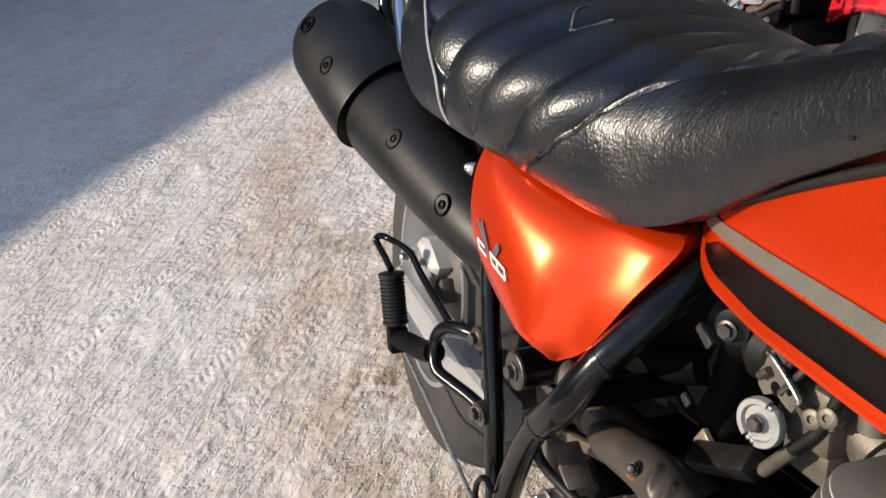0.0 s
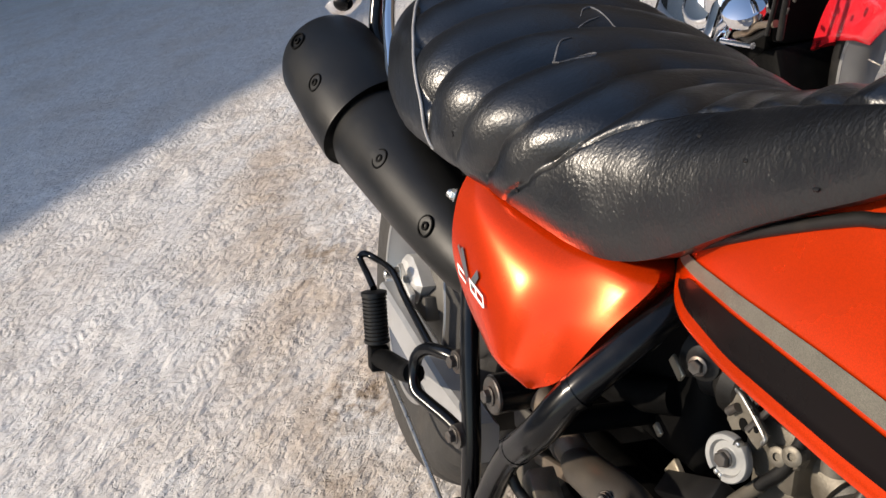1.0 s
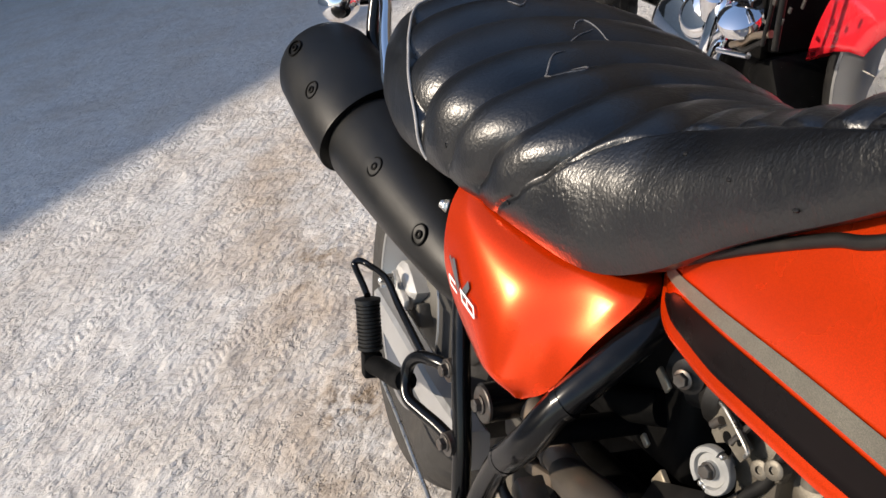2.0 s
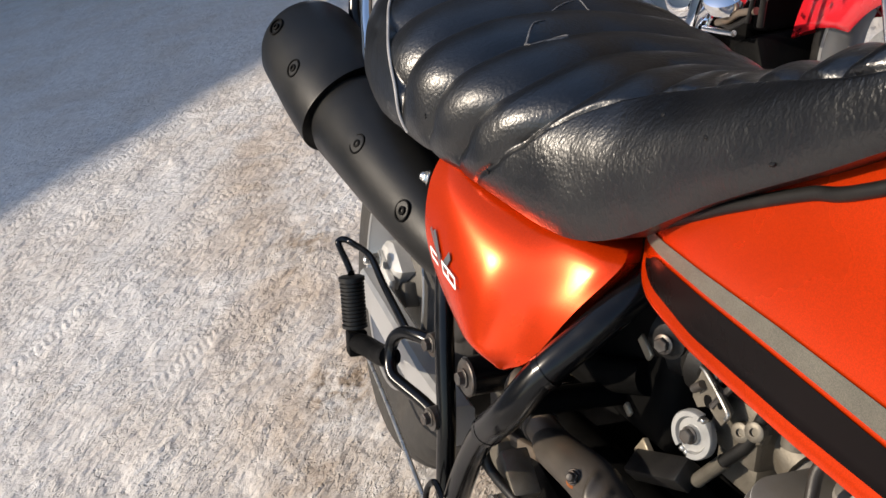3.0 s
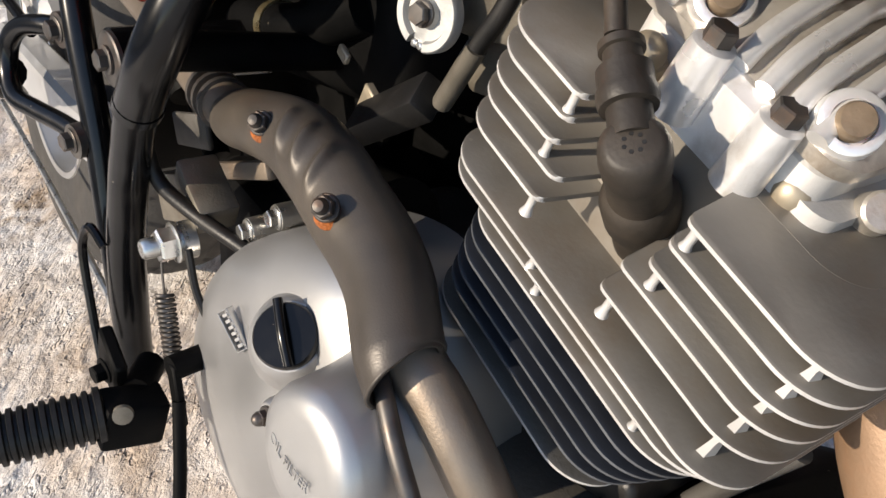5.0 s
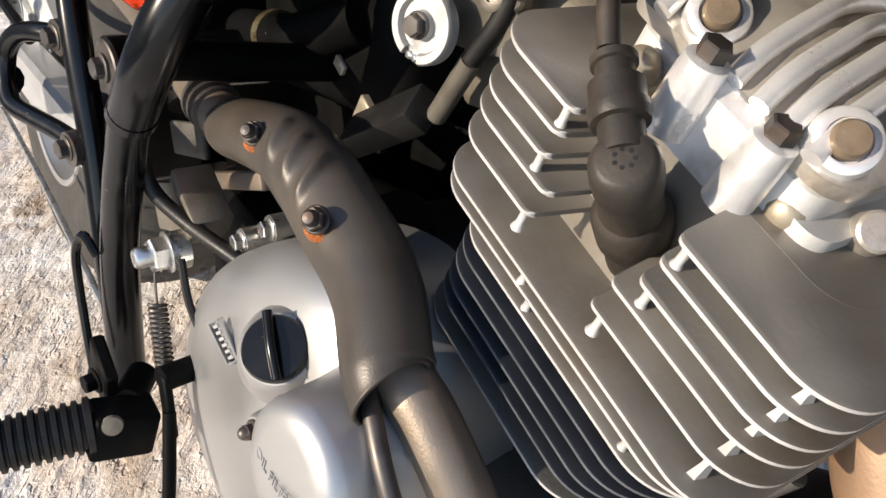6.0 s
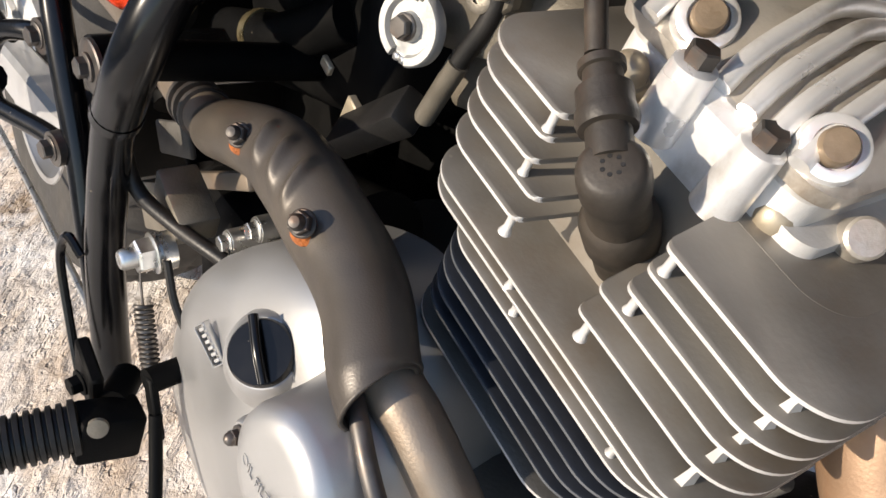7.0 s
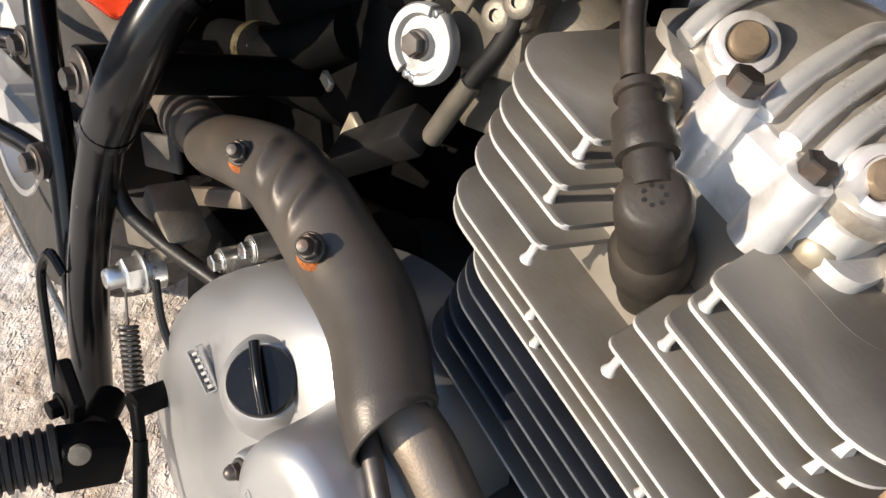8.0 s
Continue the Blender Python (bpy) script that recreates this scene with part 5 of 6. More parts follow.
tube(bm, [(-0.050, 0.354, 0.559), (-0.046, 0.340, 0.588), (-0.040, 0.335, 0.63), (-0.02, 0.33, 0.68)], 0.005, 12)
part("vent_hose", bm, RUBBER, carb)
for p, q in (((-0.055, 0.385, 0.592), (-0.050, 0.36, 0.66)), ((-0.058, 0.372, 0.597), (-0.045, 0.345, 0.665))):
    bm = bmesh.new()
    tube(bm, [p, q], 0.0028, 8)
    part("cable_end", bm, DARK_STEEL, carb)
for p in ((-0.046, 0.347, 0.592), (-0.046, 0.335, 0.602)):
    bm = bmesh.new()
    lathe(bm, Vector(p), (-1, -0.3, 0.2), [(0, 0.0075), (0.006, 0.0075), (0.007, 0.006), (0.007, 0.003), (0.005, 0.003)], 20)
    part("screw", bm, CARB, carb)
bm = bmesh.new()
tube(bm, [(-0.045, 0.305, 0.625), (-0.045, 0.31, 0.655)], 0.008, 14)
tube(bm, [(-0.045, 0.3025, 0.615), (-0.045, 0.306, 0.632)], 0.0095, 14)
part("fuel_inlet", bm, CARB, carb)
bm = bmesh.new()
tube(bm, [(-0.002, 0.33, 0.58), (-0.002, 0.30, 0.568), (0, 0.27, 0.556)], 0.024, 20)
part("intake_manifold", bm, ALU_DARK, carb)
bm = bmesh.new()
lathe(bm, (-0.068, 0.420, 0.626), (-0.9, -0.4, 0.1), [(-0.03, 0.010), (0, 0.010), (0.001, 0.014), (0.006, 0.014), (0.008, 0.010), (0.012, 0.007)], 22)
part("rubber_mount", bm, RUBBER, moto)
bm = bmesh.new()
hexbolt(bm, (-0.079, 0.415, 0.627), (-0.9, -0.4, 0.1), 0.006, 0.005)
part("bolt", bm, DARK_STEEL, moto)

# crankcase
bm = bmesh.new()
block(bm, (0, 0.34, 0.27), (0.20, 0.38, 0.22), None, 0.04, 4)
case = part("crankcase", bm, ALU_DARK, moto, "cast aluminium crankcase")
OUTL = [(0.552, 0.235), (0.545, 0.275), (0.528, 0.318), (0.495, 0.368), (0.440, 0.416), (0.385, 0.448), (0.330, 0.460), (0.288, 0.440), (0.266, 0.400), (0.256, 0.340), (0.256, 0.280), (0.275, 0.220), (0.325, 0.180), (0.420, 0.160), (0.505, 0.172), (0.540, 0.200)]
ol = [(p.x, p.y) for p in spline([(*p, 0) for p in OUTL + OUTL[:1]], 5)][:-1]
cx, cy = 0.395, 0.31
bm = bmesh.new()
loops = []
for uu, k in ((-0.055, 1.0), (-0.112, 1.0), (-0.121, 0.988), (-0.129, 0.955), (-0.137, 0.90), (-0.144, 0.81), (-0.149, 0.66), (-0.152, 0.43), (-0.153, 0.15)):
    loops.append([Vector((uu, cx + (v - cx) * k, cy + (w - cy) * k)) for v, w in ol])
rings(bm, loops)
rcover = part("clutch_cover", bm, ALU_SMOOTH, moto, "smooth grey aluminium clutch cover")
CAP_C, CAP_D = Vector((-0.155, 0.340, 0.424)), Vector((-0.55, -0.47, 0.69)).normalized()
bm = bmesh.new()
lathe(bm, CAP_C - CAP_D * 0.022, CAP_D, [(0, 0.028), (0.012, 0.023), (0.018, 0.0205), (0.020, 0.018)], 36)
part("filler_neck", bm, ALU_SMOOTH, rcover)
bm = bmesh.new()
lathe(bm, CAP_C - CAP_D * 0.004, CAP_D, [(0, 0.0172), (0.006, 0.0172), (0.008, 0.0160), (0.0082, 0.002)], 40)
oilcap = part("oil_cap", bm, BLACK_GLOSS, rcover, "black plastic oil filler cap")
bm = bmesh.new()
grip = Vector((0.03, 0.62, 0.775))
grip = (grip - CAP_D * grip.dot(CAP_D)).normalized()
tube(bm, [CAP_C + CAP_D * 0.0055 - grip * 0.0155, CAP_C + CAP_D * 0.0075, CAP_C + CAP_D * 0.0055 + grip * 0.0185], 0.0027, 14)
part("grip", bm, BLACK_GLOSS, oilcap)
# name plate as plain bars
NP = Vector((-0.1545, 0.4095, 0.3760))
nd = Vector((-0.90, 0.05, 0.42)).normalized()
nx1 = Vector((0.005, -0.020, -0.020))
nx1 = nx1.normalized()
nd = (Vector((-0.85, -0.2, 0.48)) - nx1 * nx1.dot(Vector((-0.85, -0.2, 0.48)))).normalized()
ny1 = nd.cross(nx1)
bm = bmesh.new()
rot = Matrix((nx1, ny1, nd)).transposed()
for a0, a1, b0, b1 in ((-0.0135, 0.0135, -0.0042, -0.0034), (-0.0135, 0.0135, 0.0034, 0.0042), (-0.0135, -0.0127, -0.0042, 0.0042), (0.0127, 0.0135, -0.0042, 0.0042)):
    block(bm, NP + nx1 * (a0 + a1) / 2 + ny1 * (b0 + b1) / 2, (a1 - a0, b1 - b0, 0.006), rot, 0.0003, 1)
for k in range(6):
    block(bm, NP + nx1 * (-0.0100 + 0.0040 * k), (0.0024, 0.0044, 0.0045), rot, 0.0004, 1)
part("name_plate", bm, ALU_SMOOTH, rcover, "raised plate with plain bars")
# oil filter cover
FC, FD = Vector((-0.150, 0.272, 0.412)), Vector((-0.98, -0.10, 0.17)).normalized()
bm = bmesh.new()
lathe(bm, FC - FD * 0.02, FD, [(0, 0.044), (0.012, 0.0400), (0.022, 0.0375), (0.034, 0.0358), (0.045, 0.0345), (0.0505, 0.0322), (0.0535, 0.0275), (0.0545, 0.021), (0.0548, 0.002)], 56)
fcov = part("filter_cover", bm, ALU_SMOOTH, rcover, "round oil filter cover")
for p in ((-0.1790, 0.3090, 0.4070),):
    bm = bmesh.new()
    lathe(bm, Vector(p) - FD * 0.012, FD, [(-0.02, 0.0105), (0.008, 0.0085), (0.011, 0.0075), (0.012, 0.0065)], 24)
    part("boss", bm, ALU_SMOOTH, fcov)
    bm = bmesh.new()
    hexbolt(bm, Vector(p), FD, 0.0042, 0.004, 1.3, True)
    part("bolt", bm, DARK_STEEL, fcov)
cu = bpy.data.curves.new("lettering", "FONT")
cu.body = "OIL FILTER"
cu.size = 0.0072
cu.extrude = 0.0003
cu.align_x = "CENTER"
tmp = bpy.data.objects.new("tmp", cu)
scene.collection.objects.link(tmp)
bpy.context.view_layer.update()
tme = bpy.data.meshes.new_from_object(tmp.evaluated_get(bpy.context.evaluated_depsgraph_get()))
bpy.data.objects.remove(tmp)
TX0, TX1 = Vector((-0.1862, 0.2900, 0.4160)), Vector((-0.1855, 0.2560, 0.4140))
tx = (TX1 - TX0).normalized()
ty = FD.cross(tx)
for v in tme.vertices:
    x, y, z = v.co
    v.co = (TX0 + TX1) / 2 + tx * x + ty * (y - 0.004 + 9.0 * x * x) + FD * z
tme.materials.append(ALU_SMOOTH)
lt = new("lettering", tme)
lt.parent = fcov
tagged(lt, "raised cast lettering")
for p in ((-0.094, 0.4700, 0.4060), (-0.106, 0.4880, 0.3880)):
    bm = bmesh.new()
    lathe(bm, Vector(p) + Vector((0.02, 0, 0)), (-1, 0, 0), [(0, 0.009), (0.026, 0.009), (0.027, 0.006)], 20)
    hexbolt(bm, Vector(p) - Vector((0.006, 0, 0)), (-1, 0, 0), 0.0062, 0.006)
    part("case_bolt", bm, STEEL, case)
bm = bmesh.new()
tube(bm, [(-0.03, 0.43, 0.405), (-0.03, 0.62, 0.36)], 0.034, 24)
part("starter_motor", bm, BLACK_MATT, moto)
bm = bmesh.new()
rx = Vector((0, -0.818, 0.575)).normalized()
ry = Vector((-0.45, -0.35, 0.82)).cross(rx).normalized()
block(bm, (-0.056, 0.413, 0.500), (0.084, 0.024, 0.018), Matrix((rx, ry, rx.cross(ry))).transposed(), 0.003, 2)
part("regulator", bm, RUBBER, moto, "dark brown-black regulator box")
bm = bmesh.new()
block(bm, (-0.120, 0.545, 0.388), (0.03, 0.050, 0.026), Matrix.Rotation(radians(25), 3, "X"), 0.003, 2)
part("pivot_plate", bm, CARB, moto)

bm = bmesh.new()
tube(bm, [(-0.040, 0.66, 0.470), (-0.045, 0.60, 0.487), (-0.045, 0.55, 0.502), (-0.03, 0.49, 0.535)], 0.017, 18)
hose = part("breather_hose", bm, BLACK_MATT, moto, "black breather hose")
bm = bmesh.new()
tube(bm, [(-0.0452, 0.592, 0.4895), (-0.0452, 0.582, 0.4922)], 0.0185, 24)
part("hose_clamp", bm, BRASS, hose, "yellow zinc hose clamp")
for c, sz in (((-0.05, 0.448, 0.489), (0.006, 0.016, 0.022)), ((-0.05, 0.476, 0.580), (0.004, 0.022, 0.010)), ((-0.05, 0.483, 0.508), (0.004, 0.012, 0.008))):
    bm = bmesh.new()
    block(bm, c, sz, Matrix.Rotation(radians(25), 3, "X"), 0.001, 1)
    part("clip", bm, DULL_NUT, moto, "small zinc clip")

# plates and a bar behind the exhaust pipe
for nm, c, sz, rot, m in (("bracket_plate", (-0.085, 0.670, 0.375), (0.006, 0.085, 0.030), 22, ALU_DARK), ("cross_bar", (-0.085, 0.600, 0.372), (0.010, 0.20, 0.014), 27, PIPE), ("mount_box", (-0.080, 0.670, 0.312), (0.05, 0.10, 0.045), 27, CARB)):
    bm = bmesh.new()
    block(bm, c, sz, Matrix.Rotation(radians(-rot), 3, "X"), 0.003, 2)
    part(nm, bm, m, moto, "dull dirty metal bracket behind the exhaust")

# rider's foot peg, brake pedal, spring and pivot bolt
bm = bmesh.new()
block(bm, (-0.198, 0.503, 0.240), (0.046, 0.030, 0.038), Matrix.Rotation(radians(14), 3, "Y"), 0.004, 2)
tube(bm, [(-0.17, 0.545, 0.245), (-0.19, 0.515, 0.25)], 0.012, 12)
fp = part("footpeg_bracket", bm, BLACK_MATT, moto, "black steel foot peg bracket")
bm = bmesh.new()
pa, pb = Vector((-0.214, 0.506, 0.247)), Vector((-0.318, 0.520, 0.245))
dd = pb - pa
lathe(bm, pa, dd, ribbed(13, 0.0165, 0.0195, dd.length), 26)
part("peg_rubber", bm, RUBBER, fp, "ribbed black rubber foot peg")
bm = bmesh.new()
lathe(bm, (-0.206, 0.489, 0.258), (-0.25, -0.9, 0.3), [(0, 0.0075), (0.003, 0.007), (0.0038, 0.0005)], 18)
part("pin", bm, CARB, fp)
bm = bmesh.new()
block(bm, (-0.198, 0.540, 0.262), (0.010, 0.040, 0.045), Matrix.Rotation(radians(20), 3, "X"), 0.002, 1)
hexbolt(bm, (-0.205, 0.535, 0.261), (-1, -0.2, 0), 0.0075, 0.008)
part("peg_plate", bm, BLACK_MATT, fp)
bm = bmesh.new()
block(bm, (-0.170, 0.480, 0.27), (0.006, 0.016, 0.05), Matrix.Rotation(radians(-12), 3, "X"), 0.0015, 1)
tube(bm, [(-0.171, 0.474, 0.268), (-0.180, 0.452, 0.228), (-0.190, 0.431, 0.190), (-0.20, 0.405, 0.145), (-0.205, 0.36, 0.115), (-0.205, 0.29, 0.11)], 0.0048, 10)
tube(bm, [(-0.09, 0.50, 0.285), (-0.172, 0.485, 0.29)], 0.0095, 12)
part("brake_pedal", bm, BLACK_MATT, moto, "black steel brake pedal")
bm = bmesh.new()
pts = []
s_top, s_bot = Vector((-0.156, 0.541, 0.312)), Vector((-0.160, 0.516, 0.268))
d, s, u = basis(s_bot - s_top)
for k in range(14 * 14 + 1):
    an = 2 * math.pi * k / 14
    pts.append(s_top.lerp(s_bot, k / (14 * 14)) + (s * math.cos(an) + u * math.sin(an)) * 0.0058)
tube(bm, pts, 0.0016, 6, 1)
tube(bm, [s_top, s_top + Vector((0.002, 0.008, 0.02)), s_top + Vector((0.004, 0.008, 0.034)), s_top + Vector((0.004, -0.004, 0.03))], 0.0011, 6, 4)
tube(bm, [s_bot, s_bot + Vector((0, -0.006, -0.012))], 0.0011, 6, 4)
part("return_spring", bm, DARK_STEEL, moto, "coiled return spring")
bm = bmesh.new()
lathe(bm, (-0.135, 0.533, 0.361), (-1, 0, 0), [(0, 0.014), (0.010, 0.014), (0.010, 0.011), (0.012, 0.011)], 24)
hexbolt(bm, (-0.148, 0.533, 0.361), (-1, -0.05, 0), 0.0125, 0.012, 1.2)
lathe(bm, (-0.16, 0.533, 0.361), (-1, -0.05, 0), [(0, 0.0075), (0.010, 0.0075), (0.012, 0.006)], 18)
part("pivot_nut", bm, STEEL, moto, "bright zinc pivot nut")
bm = bmesh.new()
tube(bm, [(-0.145, 0.515, 0.365), (-0.145, 0.500, 0.335), (-0.14, 0.47, 0.31)], 0.003, 8)
tube(bm, [(-0.155, 0.565, 0.43), (-0.150, 0.555, 0.40), (-0.135, 0.525, 0.385), (-0.11, 0.46, 0.375), (-0.10, 0.44, 0.35)], 0.0055, 10)
part("hose", bm, RUBBER, moto)
bm = bmesh.new()
tube(bm, [(-0.185, 0.585, 0.335), (-0.19, 0.60, 0.345), (-0.195, 0.61, 0.32), (-0.197, 0.595, 0.27), (-0.198, 0.58, 0.235)], 0.0035, 8)
part("guard_wire", bm, BLACK_GLOSS, moto)
bm = bmesh.new()
tube(bm, [(-0.02, 0.190, 0.365), (-0.02, 0.168, 0.415), (-0.02, 0.145, 0.462)], 0.0058, 14)
part("breather_pipe", bm, ALU_DARK, moto, "dirty metal pipe ahead of the cylinder")
# dark block added to hide the bright ground below the barrel
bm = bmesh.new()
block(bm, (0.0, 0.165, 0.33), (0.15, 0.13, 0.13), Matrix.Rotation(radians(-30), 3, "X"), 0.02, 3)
part("front_fill_block", bm, BLACK_MATT, moto, "dark block filling the front of the crankcase")
bm = bmesh.new()
block(bm, (-0.02, 0.215, 0.392), (0.07, 0.06, 0.02), Matrix.Rotation(radians(-22), 3, "X"), 0.006, 3)
hexbolt(bm, (-0.042, 0.205, 0.404), EN, 0.006, 0.006)
part("cylinder_foot", bm, RUBBER, moto, "stained cast foot of the cylinder")
bm = bmesh.new()
tube(bm, [(0.0, 0.02, 0.74), (0.0, 0.045, 0.5), (0.0, 0.12, 0.24), (0.0, 0.2, 0.15)], 0.019, 16)
part("downtube", bm, BLACK_GLOSS, moto)
# header at the exhaust port
bm = bmesh.new()
tube(bm, [E(-0.005, 0.060, 0.040), E(-0.005, 0.085, 0.035), E(-0.01, 0.10, 0.02), (-0.018, 0.082, 0.44), (-0.030, 0.072, 0.38)], 0.0235, 26)
part("header_sleeve", bm, HEADER, moto, "heat-tinted brown exhaust header")
bm = bmesh.new()
tube(bm, [E(-0.006, 0.055, 0.04), E(-0.006, 0.074, 0.037)], 0.03, 24)
part("port_collar", bm, BLACK_MATT, moto)

# chrome grab rail and rear indicator
bm = bmesh.new()
tube(bm, [(-0.13, 0.93, 0.665), (-0.172, 1.0, 0.69), (-0.168, 1.07, 0.72), (-0.150, 1.16, 0.765), (-0.12, 1.26, 0.80), (0, 1.30, 0.80), (0.12, 1.26, 0.80), (0.15, 1.16, 0.765), (0.172, 1.0, 0.69), (0.13, 0.93, 0.665)], 0.0095, 16)
part("grab_rail", bm, CHROME, moto, "chrome tubular grab rail")
bm = bmesh.new()
lathe(bm, (-0.152, 1.42, 0.738), (-1, 0.02, -0.12), [(-0.06, 0.012), (-0.012, 0.012), (-0.008, 0.020), (0.0, 0.026), (0.012, 0.034), (0.03, 0.037), (0.045, 0.030), (0.055, 0.018), (0.06, 0.002)], 30)
ind = part("indicator", bm, CHROME, moto, "chrome bullet rear indicator")
bm = bmesh.new()
tube(bm, [(-0.127, 1.42, 0.744), (-0.05, 1.42, 0.754)], 0.011, 14)
part("stalk", bm, BLACK_MATT, ind)
bm = bmesh.new()
tube(bm, [(-0.12, 1.36, 0.77), (-0.13, 1.34, 0.70), (-0.125, 1.32, 0.66)], 0.012, 12)
part("mudguard_stay", bm, BLACK_GLOSS, moto)
bm = bmesh.new()
loops = []
for k in range(30):
    a = radians(-35 + 120 * k / 29)
    loops.append([Vector((x, AX + (0.37 - 0.06 * (x / 0.1) ** 2) * math.sin(a), AZ + 0.03 + (0.37 - 0.06 * (x / 0.1) ** 2) * math.cos(a))) for x in np.linspace(-0.105, 0.105, 11)])
rings(bm, loops, cap=False, closed=False)
fender = part("rear_fender", bm, BLACK_MATT, moto, "black plastic rear mudguard")
fender.modifiers.new("thick", "SOLIDIFY").thickness = 0.004
# side stand on the far side, and the front wheel with its fork
bm = bmesh.new()
tube(bm, [(0.10, 0.42, 0.22), (0.17, 0.44, 0.12), (0.235, 0.46, -0.055)], 0.011, 12)
part("side_stand", bm, BLACK_MATT, moto)
wheel(-0.24, 0.33, 0.33, 0.065, 0.23, moto).name = "front_wheel"
for x in (-0.075, 0.075):
    bm = bmesh.new()
    tube(bm, [(x, -0.24, 0.33), (x, -0.02, 0.93)], 0.021, 18)
    part("fork_leg", bm, CHROME, moto)

# added black plates that block the bright ground seen through the frame
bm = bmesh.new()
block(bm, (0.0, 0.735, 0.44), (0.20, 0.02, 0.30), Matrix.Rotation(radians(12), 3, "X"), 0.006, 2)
part("gap_plate_rear", bm, BLACK_MATT, moto, "added black plate closing the view ahead of the wheel")
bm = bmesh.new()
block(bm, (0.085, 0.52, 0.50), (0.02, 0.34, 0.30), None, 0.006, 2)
part("gap_plate_side", bm, BLACK_MATT, moto)
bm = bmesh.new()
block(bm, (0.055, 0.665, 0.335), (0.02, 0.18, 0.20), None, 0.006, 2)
part("gap_plate_low", bm, BLACK_MATT, moto, "added black plate closing the view beside the swing arm pivot")
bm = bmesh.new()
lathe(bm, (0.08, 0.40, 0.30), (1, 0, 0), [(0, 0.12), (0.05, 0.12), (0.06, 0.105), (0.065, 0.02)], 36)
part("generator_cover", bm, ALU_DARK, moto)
# added black block that darkens the gap round the swing arm pivot
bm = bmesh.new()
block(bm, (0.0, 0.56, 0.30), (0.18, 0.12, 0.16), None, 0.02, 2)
part("gap_block", bm, BLACK_MATT, moto)

# ---- the red cruiser parked behind ----
CR = Vector((0.98, 1.05, 0))
cruiser = tagged(new("cruiser_motorcycle"), "red cruiser motorcycle with chrome engine parked on snow", "motorcycle")
cruiser.matrix_basis = Matrix.Translation(CR) @ pose(0, 0, 0, 0, 8, 0)
fw = wheel(0, 0.32, 0.32, 0.052, 0.268, cruiser, tyre_mat=RUBBER)
fw.name = "front_wheel"
bm = bmesh.new()
loops = []
for k in range(36):
    wd = 0.098 * (0.86 + 0.14 * math.sin(math.pi * min(1, k / 35 * 1.0 + 0.1)))
    row = []
    for j in range(25):
        x = -1 + 2 * j / 24
        a = radians(-62 + (143 - 25 * max(0, abs(x) - 0.68) / 0.32) * k / 35)
        drop = 0.015 * x * x + 0.15 * (max(0, abs(x) - 0.68) / 0.32) ** 0.9
        row.append(Vector((x * wd, (0.368 - drop) * math.sin(a), 0.305 + (0.368 - drop) * math.cos(a))))
    loops.append(row)
rings(bm, loops, cap=False, closed=False)
ff = part("front_fender", bm, RED, cruiser, "glossy red front fender")
ff.modifiers.new("thick", "SOLIDIFY").thickness = 0.004
for x in (-0.09, 0.09):
    bm = bmesh.new()
    tube(bm, [(x * 1.35, -0.03, 0.32), (x * 1.35, 0.20, 1.0)], 0.021, 18)
    part("fork_leg", bm, CHROME, cruiser)
bm = bmesh.new()
lathe(bm, (-0.075, 0, 0.32), (-1, 0, 0), [(0, 0.07), (0, 0.15), (0.005, 0.15), (0.005, 0.07)], 48)
part("brake_disc", bm, STEEL, cruiser)
bm = bmesh.new()
tube(bm, [(-0.02, 0.42, 0.86), (-0.03, 0.44, 0.6), (-0.04, 0.48, 0.32), (-0.04, 0.62, 0.2), (-0.04, 1.0, 0.2)], 0.019, 16)
tube(bm, [(0.02, 0.42, 0.86), (0.1, 0.44, 0.6), (0.12, 0.48, 0.32), (0.12, 0.62, 0.2), (0.12, 1.0, 0.2)], 0.019, 16)
part("frame", bm, BLACK_GLOSS, cruiser)
bm = bmesh.new()
block(bm, (0.0, 0.43, 0.52), (0.20, 0.045, 0.30), Matrix.Rotation(radians(-8), 3, "X"), 0.008, 2)
part("radiator", bm, BLACK_MATT, cruiser)
bm = bmesh.new()
block(bm, (0.0, 0.62, 0.40), (0.22, 0.36, 0.44), None, 0.03, 2)
part("engine_block", bm, BLACK_MATT, cruiser)
bm = bmesh.new()
block(bm, (0.0, 0.36, 0.22), (0.26, 0.10, 0.30), Matrix.Rotation(radians(-25), 3, "X"), 0.02, 2)
part("chin_fairing", bm, BLACK_MATT, cruiser)
for tilt, y0 in ((-26, 0.62), (26, 0.74)):
    cyl = new("cylinder")
    cyl.parent = cruiser
    axis = Vector((0, math.sin(radians(tilt)), math.cos(radians(tilt))))
    for k in range(9):
        bm = bmesh.new()
        lathe(bm, Vector((0, y0, 0.42)) + axis * (0.018 * k), axis, [(0, 0.075), (0.002, 0.08), (0.006, 0.08), (0.008, 0.075)], 28)
        part("fin", bm, CHROME if k % 2 else STEEL, cyl)
    bm = bmesh.new()
    lathe(bm, Vector((0, y0, 0.42)) + axis * 0.155, axis, [(0, 0.085), (0.03, 0.085), (0.05, 0.075), (0.06, 0.045), (0.062, 0.01)], 28)
    part("rocker_cover", bm, CHROME, cyl)
bm = bmesh.new()
lathe(bm, (-0.12, 0.72, 0.33), (-1, 0, 0.0), [(-0.1, 0.15), (0.0, 0.15), (0.03, 0.13), (0.045, 0.10), (0.05, 0.02)], 36)
part("engine_cover", bm, CHROME, cruiser, "polished chrome engine cover")
bm = bmesh.new()
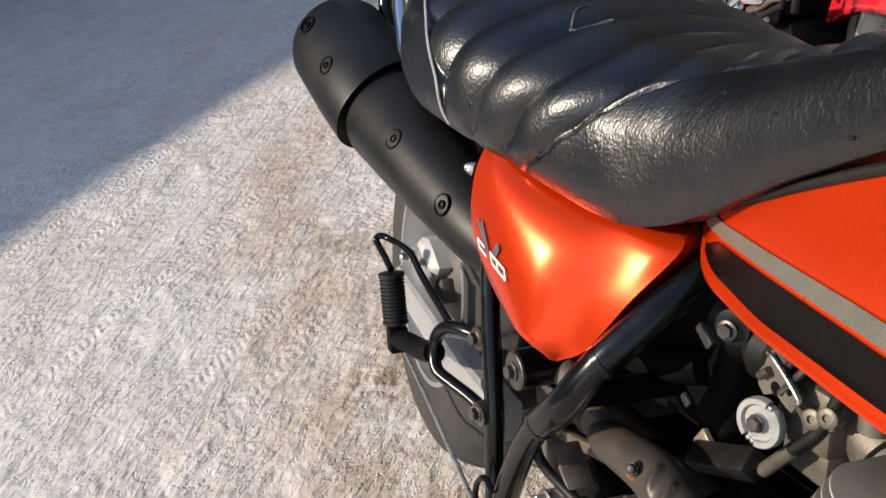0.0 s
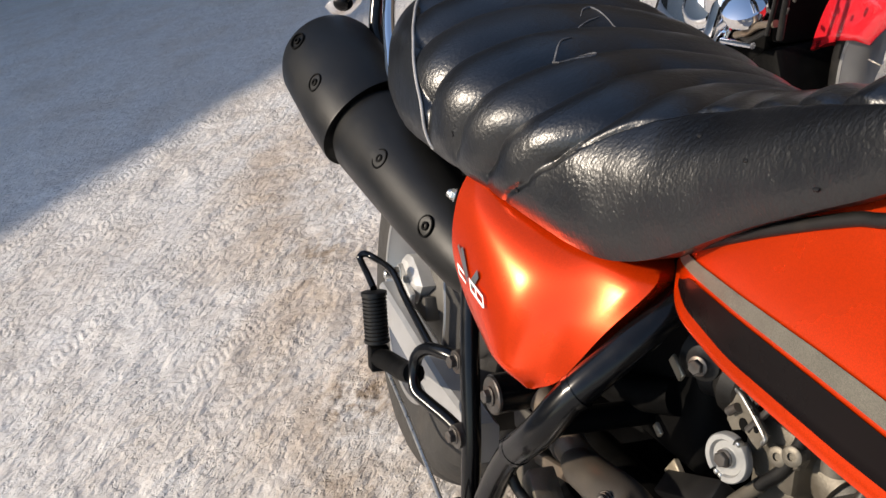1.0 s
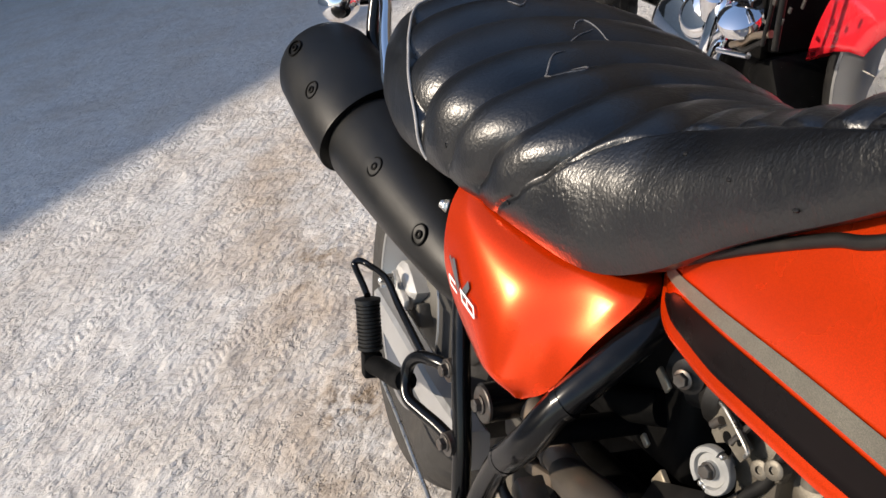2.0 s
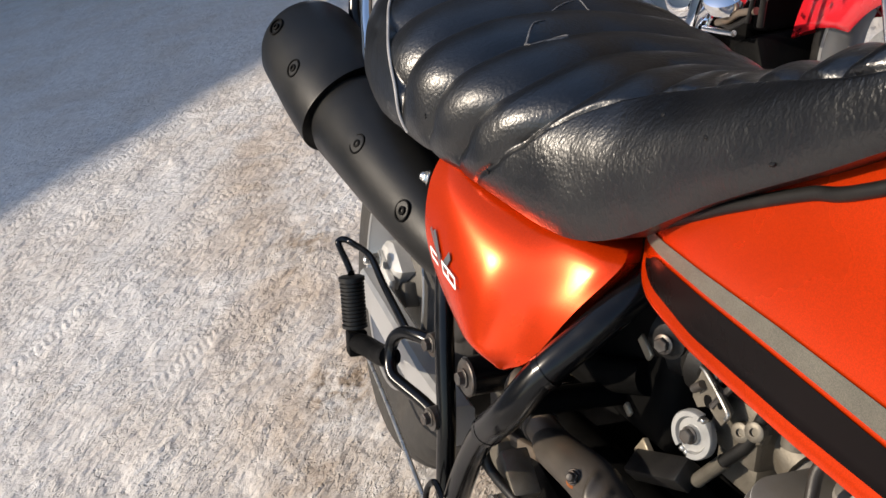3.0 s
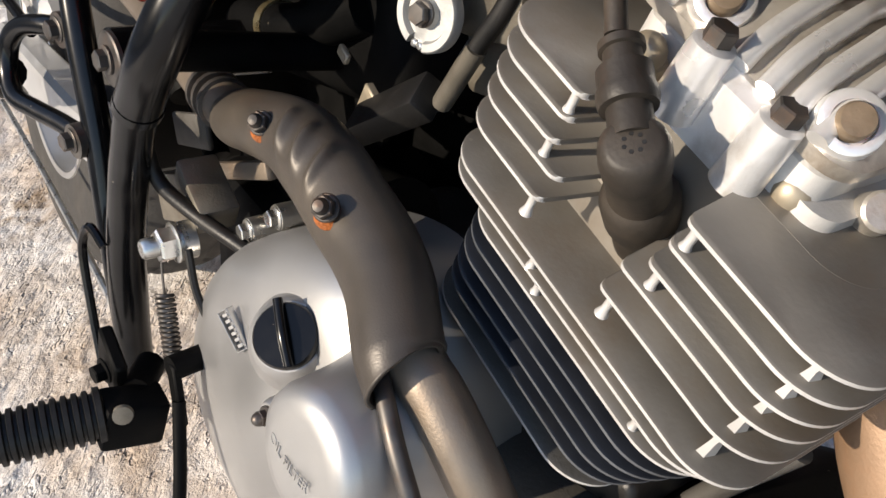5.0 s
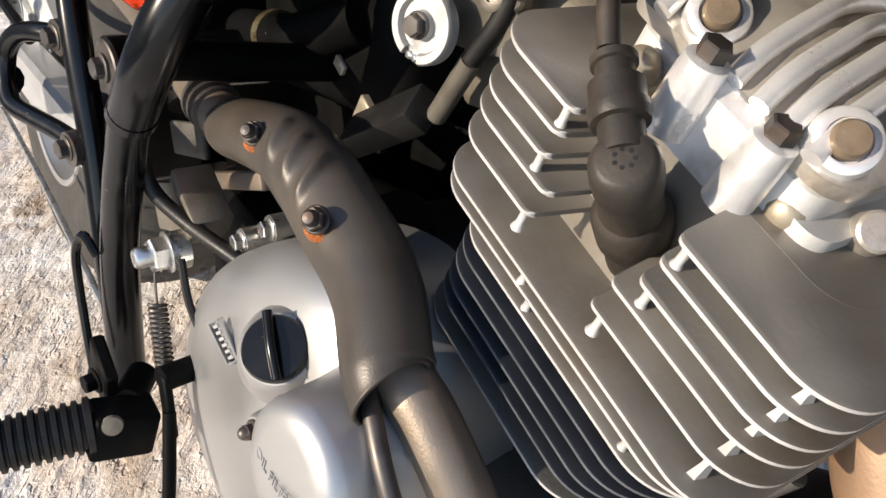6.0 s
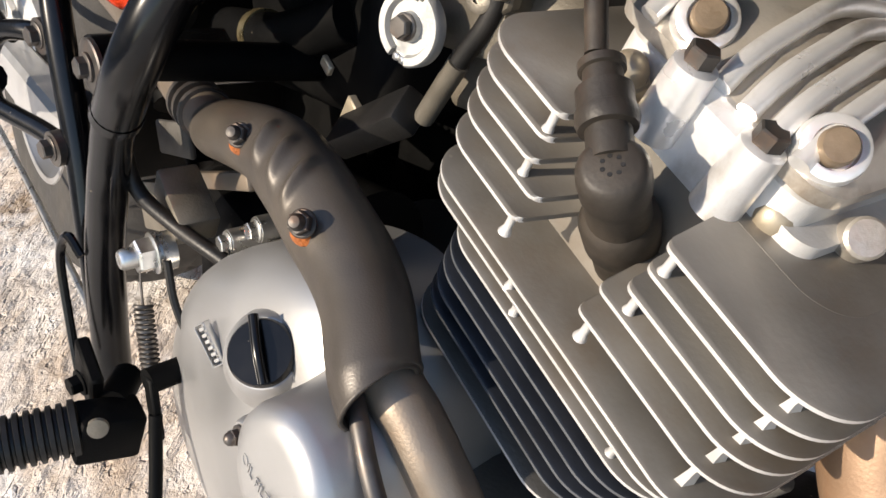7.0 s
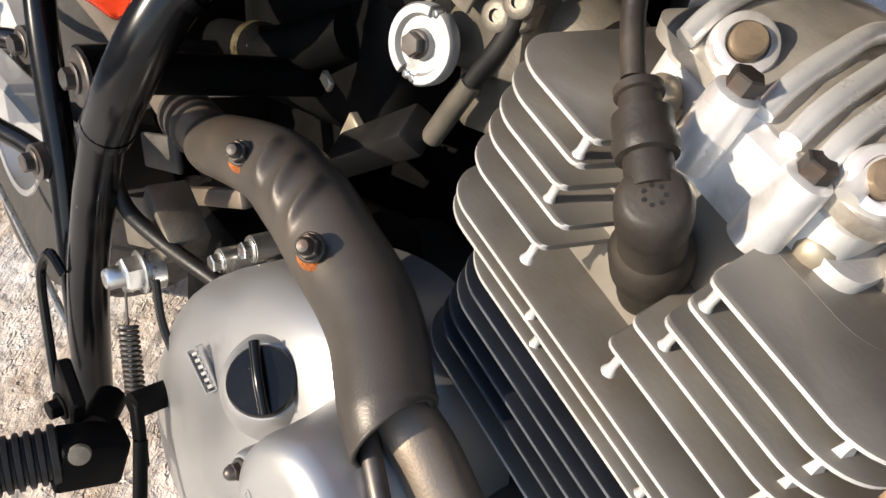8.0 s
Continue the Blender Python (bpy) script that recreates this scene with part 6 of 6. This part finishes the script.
lathe(bm, (-0.10, 0.70, 0.56), (-1, -0.2, 0.25), [(-0.04, 0.09), (0.02, 0.09), (0.04, 0.08), (0.05, 0.05), (0.052, 0.01)], 36)
part("air_cleaner", bm, CHROME, cruiser, "round chrome air cleaner")
for dz in (0, 0.07):
    bm = bmesh.new()
    tube(bm, [(-0.09, 0.58, 0.52 - dz), (-0.16, 0.52, 0.45 - dz), (-0.18, 0.60, 0.27 - dz * 0.5), (-0.18, 0.9, 0.24 - dz * 0.5), (-0.19, 1.7, 0.30 - dz)], 0.026, 18)
    part("exhaust_pipe", bm, CHROME, cruiser)
bm = bmesh.new()
block(bm, (-0.17, 0.50, 0.27), (0.08, 0.13, 0.018), Matrix.Rotation(radians(-20), 3, "X"), 0.005, 2)
part("footpeg", bm, CHROME, cruiser)
bm = bmesh.new()
loops = []
for y, wd, z0, z1 in ((0.46, 0.06, 0.86, 0.92), (0.55, 0.11, 0.78, 0.98), (0.75, 0.13, 0.74, 1.0), (0.95, 0.09, 0.74, 0.92), (1.05, 0.05, 0.75, 0.85)):
    loops.append([Vector((wd * math.cos(2 * math.pi * k / 24), y, (z0 + z1) / 2 + (z1 - z0) / 2 * math.sin(2 * math.pi * k / 24))) for k in range(24)])
rings(bm, loops)
part("fuel_tank", bm, BLACK_GLOSS, cruiser)
bm = bmesh.new()
block(bm, (0, 1.22, 0.70), (0.26, 0.42, 0.08), None, 0.03, 3)
part("seat", bm, LEATHER, cruiser)
w2 = wheel(1.6, 0.32, 0.32, 0.075, 0.2, cruiser, tyre_mat=RUBBER)
w2.name = "rear_wheel"

# chrome and hoses on the cruiser's right side
bm = bmesh.new()
lathe(bm, (-0.150, 0.62, 0.425), (-0.9, -0.25, 0.35), [(-0.03, 0.062), (0.0, 0.060), (0.012, 0.052), (0.02, 0.035), (0.023, 0.002)], 32)
part("clutch_cover", bm, CHROME, cruiser, "round chrome clutch cover")
bm = bmesh.new()
lathe(bm, (-0.180, 0.42, 0.458), (-0.45, -0.25, 0.85), [(-0.02, 0.045), (0.0, 0.05), (0.010, 0.047), (0.018, 0.03), (0.020, 0.002)], 32)
part("horn_cover", bm, CHROME, cruiser, "round chrome horn cover")
bm = bmesh.new()
lathe(bm, (-0.165, 0.54, 0.475), (-0.3, -0.5, 0.8), [(-0.05, 0.03), (0.0, 0.034), (0.02, 0.030), (0.03, 0.012)], 28)
part("tappet_cover", bm, CHROME, cruiser)
for pts, r in (([(-0.174, 0.552, 0.373), (-0.180, 0.49, 0.41), (-0.185, 0.424, 0.4525)], 0.0085), ([(-0.173, 0.585, 0.364), (-0.174, 0.48, 0.373), (-0.175, 0.39, 0.383)], 0.0070), ([(-0.15, 0.70, 0.47), (-0.16, 0.60, 0.50), (-0.17, 0.50, 0.53)], 0.013), ([(-0.19, 0.36, 0.50), (-0.18, 0.40, 0.53), (-0.17, 0.43, 0.57)], 0.012), ([(-0.17, 0.56, 0.385), (-0.16, 0.52, 0.44), (-0.15, 0.50, 0.50)], 0.010)):
    bm = bmesh.new()
    tube(bm, pts, r, 14)
    part("chrome_tube", bm, CHROME, cruiser)
for pts, r in (([(-0.172, 0.455, 0.392), (-0.176, 0.41, 0.408), (-0.18, 0.37, 0.430), (-0.182, 0.313, 0.446)], 0.008), ([(-0.170, 0.440, 0.392), (-0.176, 0.40, 0.395), (-0.178, 0.34, 0.425)], 0.006), ([(-0.188, 0.29, 0.42), (-0.19, 0.282, 0.48), (-0.192, 0.27, 0.56)], 0.007), ([(-0.188, 0.33, 0.42), (-0.19, 0.31, 0.50), (-0.192, 0.30, 0.58)], 0.005)):
    bm = bmesh.new()
    tube(bm, pts, r, 10)
    part("hose", bm, PIPE if r > 0.0075 else RUBBER, cruiser)
for c, sz in (((-0.192, 0.304, 0.513), (0.004, 0.016, 0.012)), ((-0.188, 0.278, 0.479), (0.004, 0.010, 0.014)), ((-0.192, 0.253, 0.505), (0.004, 0.008, 0.012)), ((-0.194, 0.215, 0.523), (0.004, 0.007, 0.018)), ((-0.18, 0.34, 0.465), (0.004, 0.018, 0.008))):
    bm = bmesh.new()
    block(bm, c, sz, Matrix.Rotation(radians(20), 3, "X"), 0.001, 1)
    part("bracket", bm, DARK_STEEL, cruiser)
bm = bmesh.new()
tube(bm, [(0, 0.34, 0.93), (0, 0.60, 0.80), (0, 1.10, 0.68), (0, 1.45, 0.66)], 0.022, 14)
part("frame_spine", bm, BLACK_GLOSS, cruiser)
for x in (-0.11, 0.11):
    bm = bmesh.new()
    tube(bm, [(x, 1.35, 0.67), (x, 1.6, 0.33)], 0.02, 14)
    part("rear_shock", bm, CHROME, cruiser)
    bm = bmesh.new()
    tube(bm, [(x, 0.95, 0.30), (x, 1.62, 0.32)], 0.018, 12)
    part("swing_arm", bm, BLACK_GLOSS, cruiser)
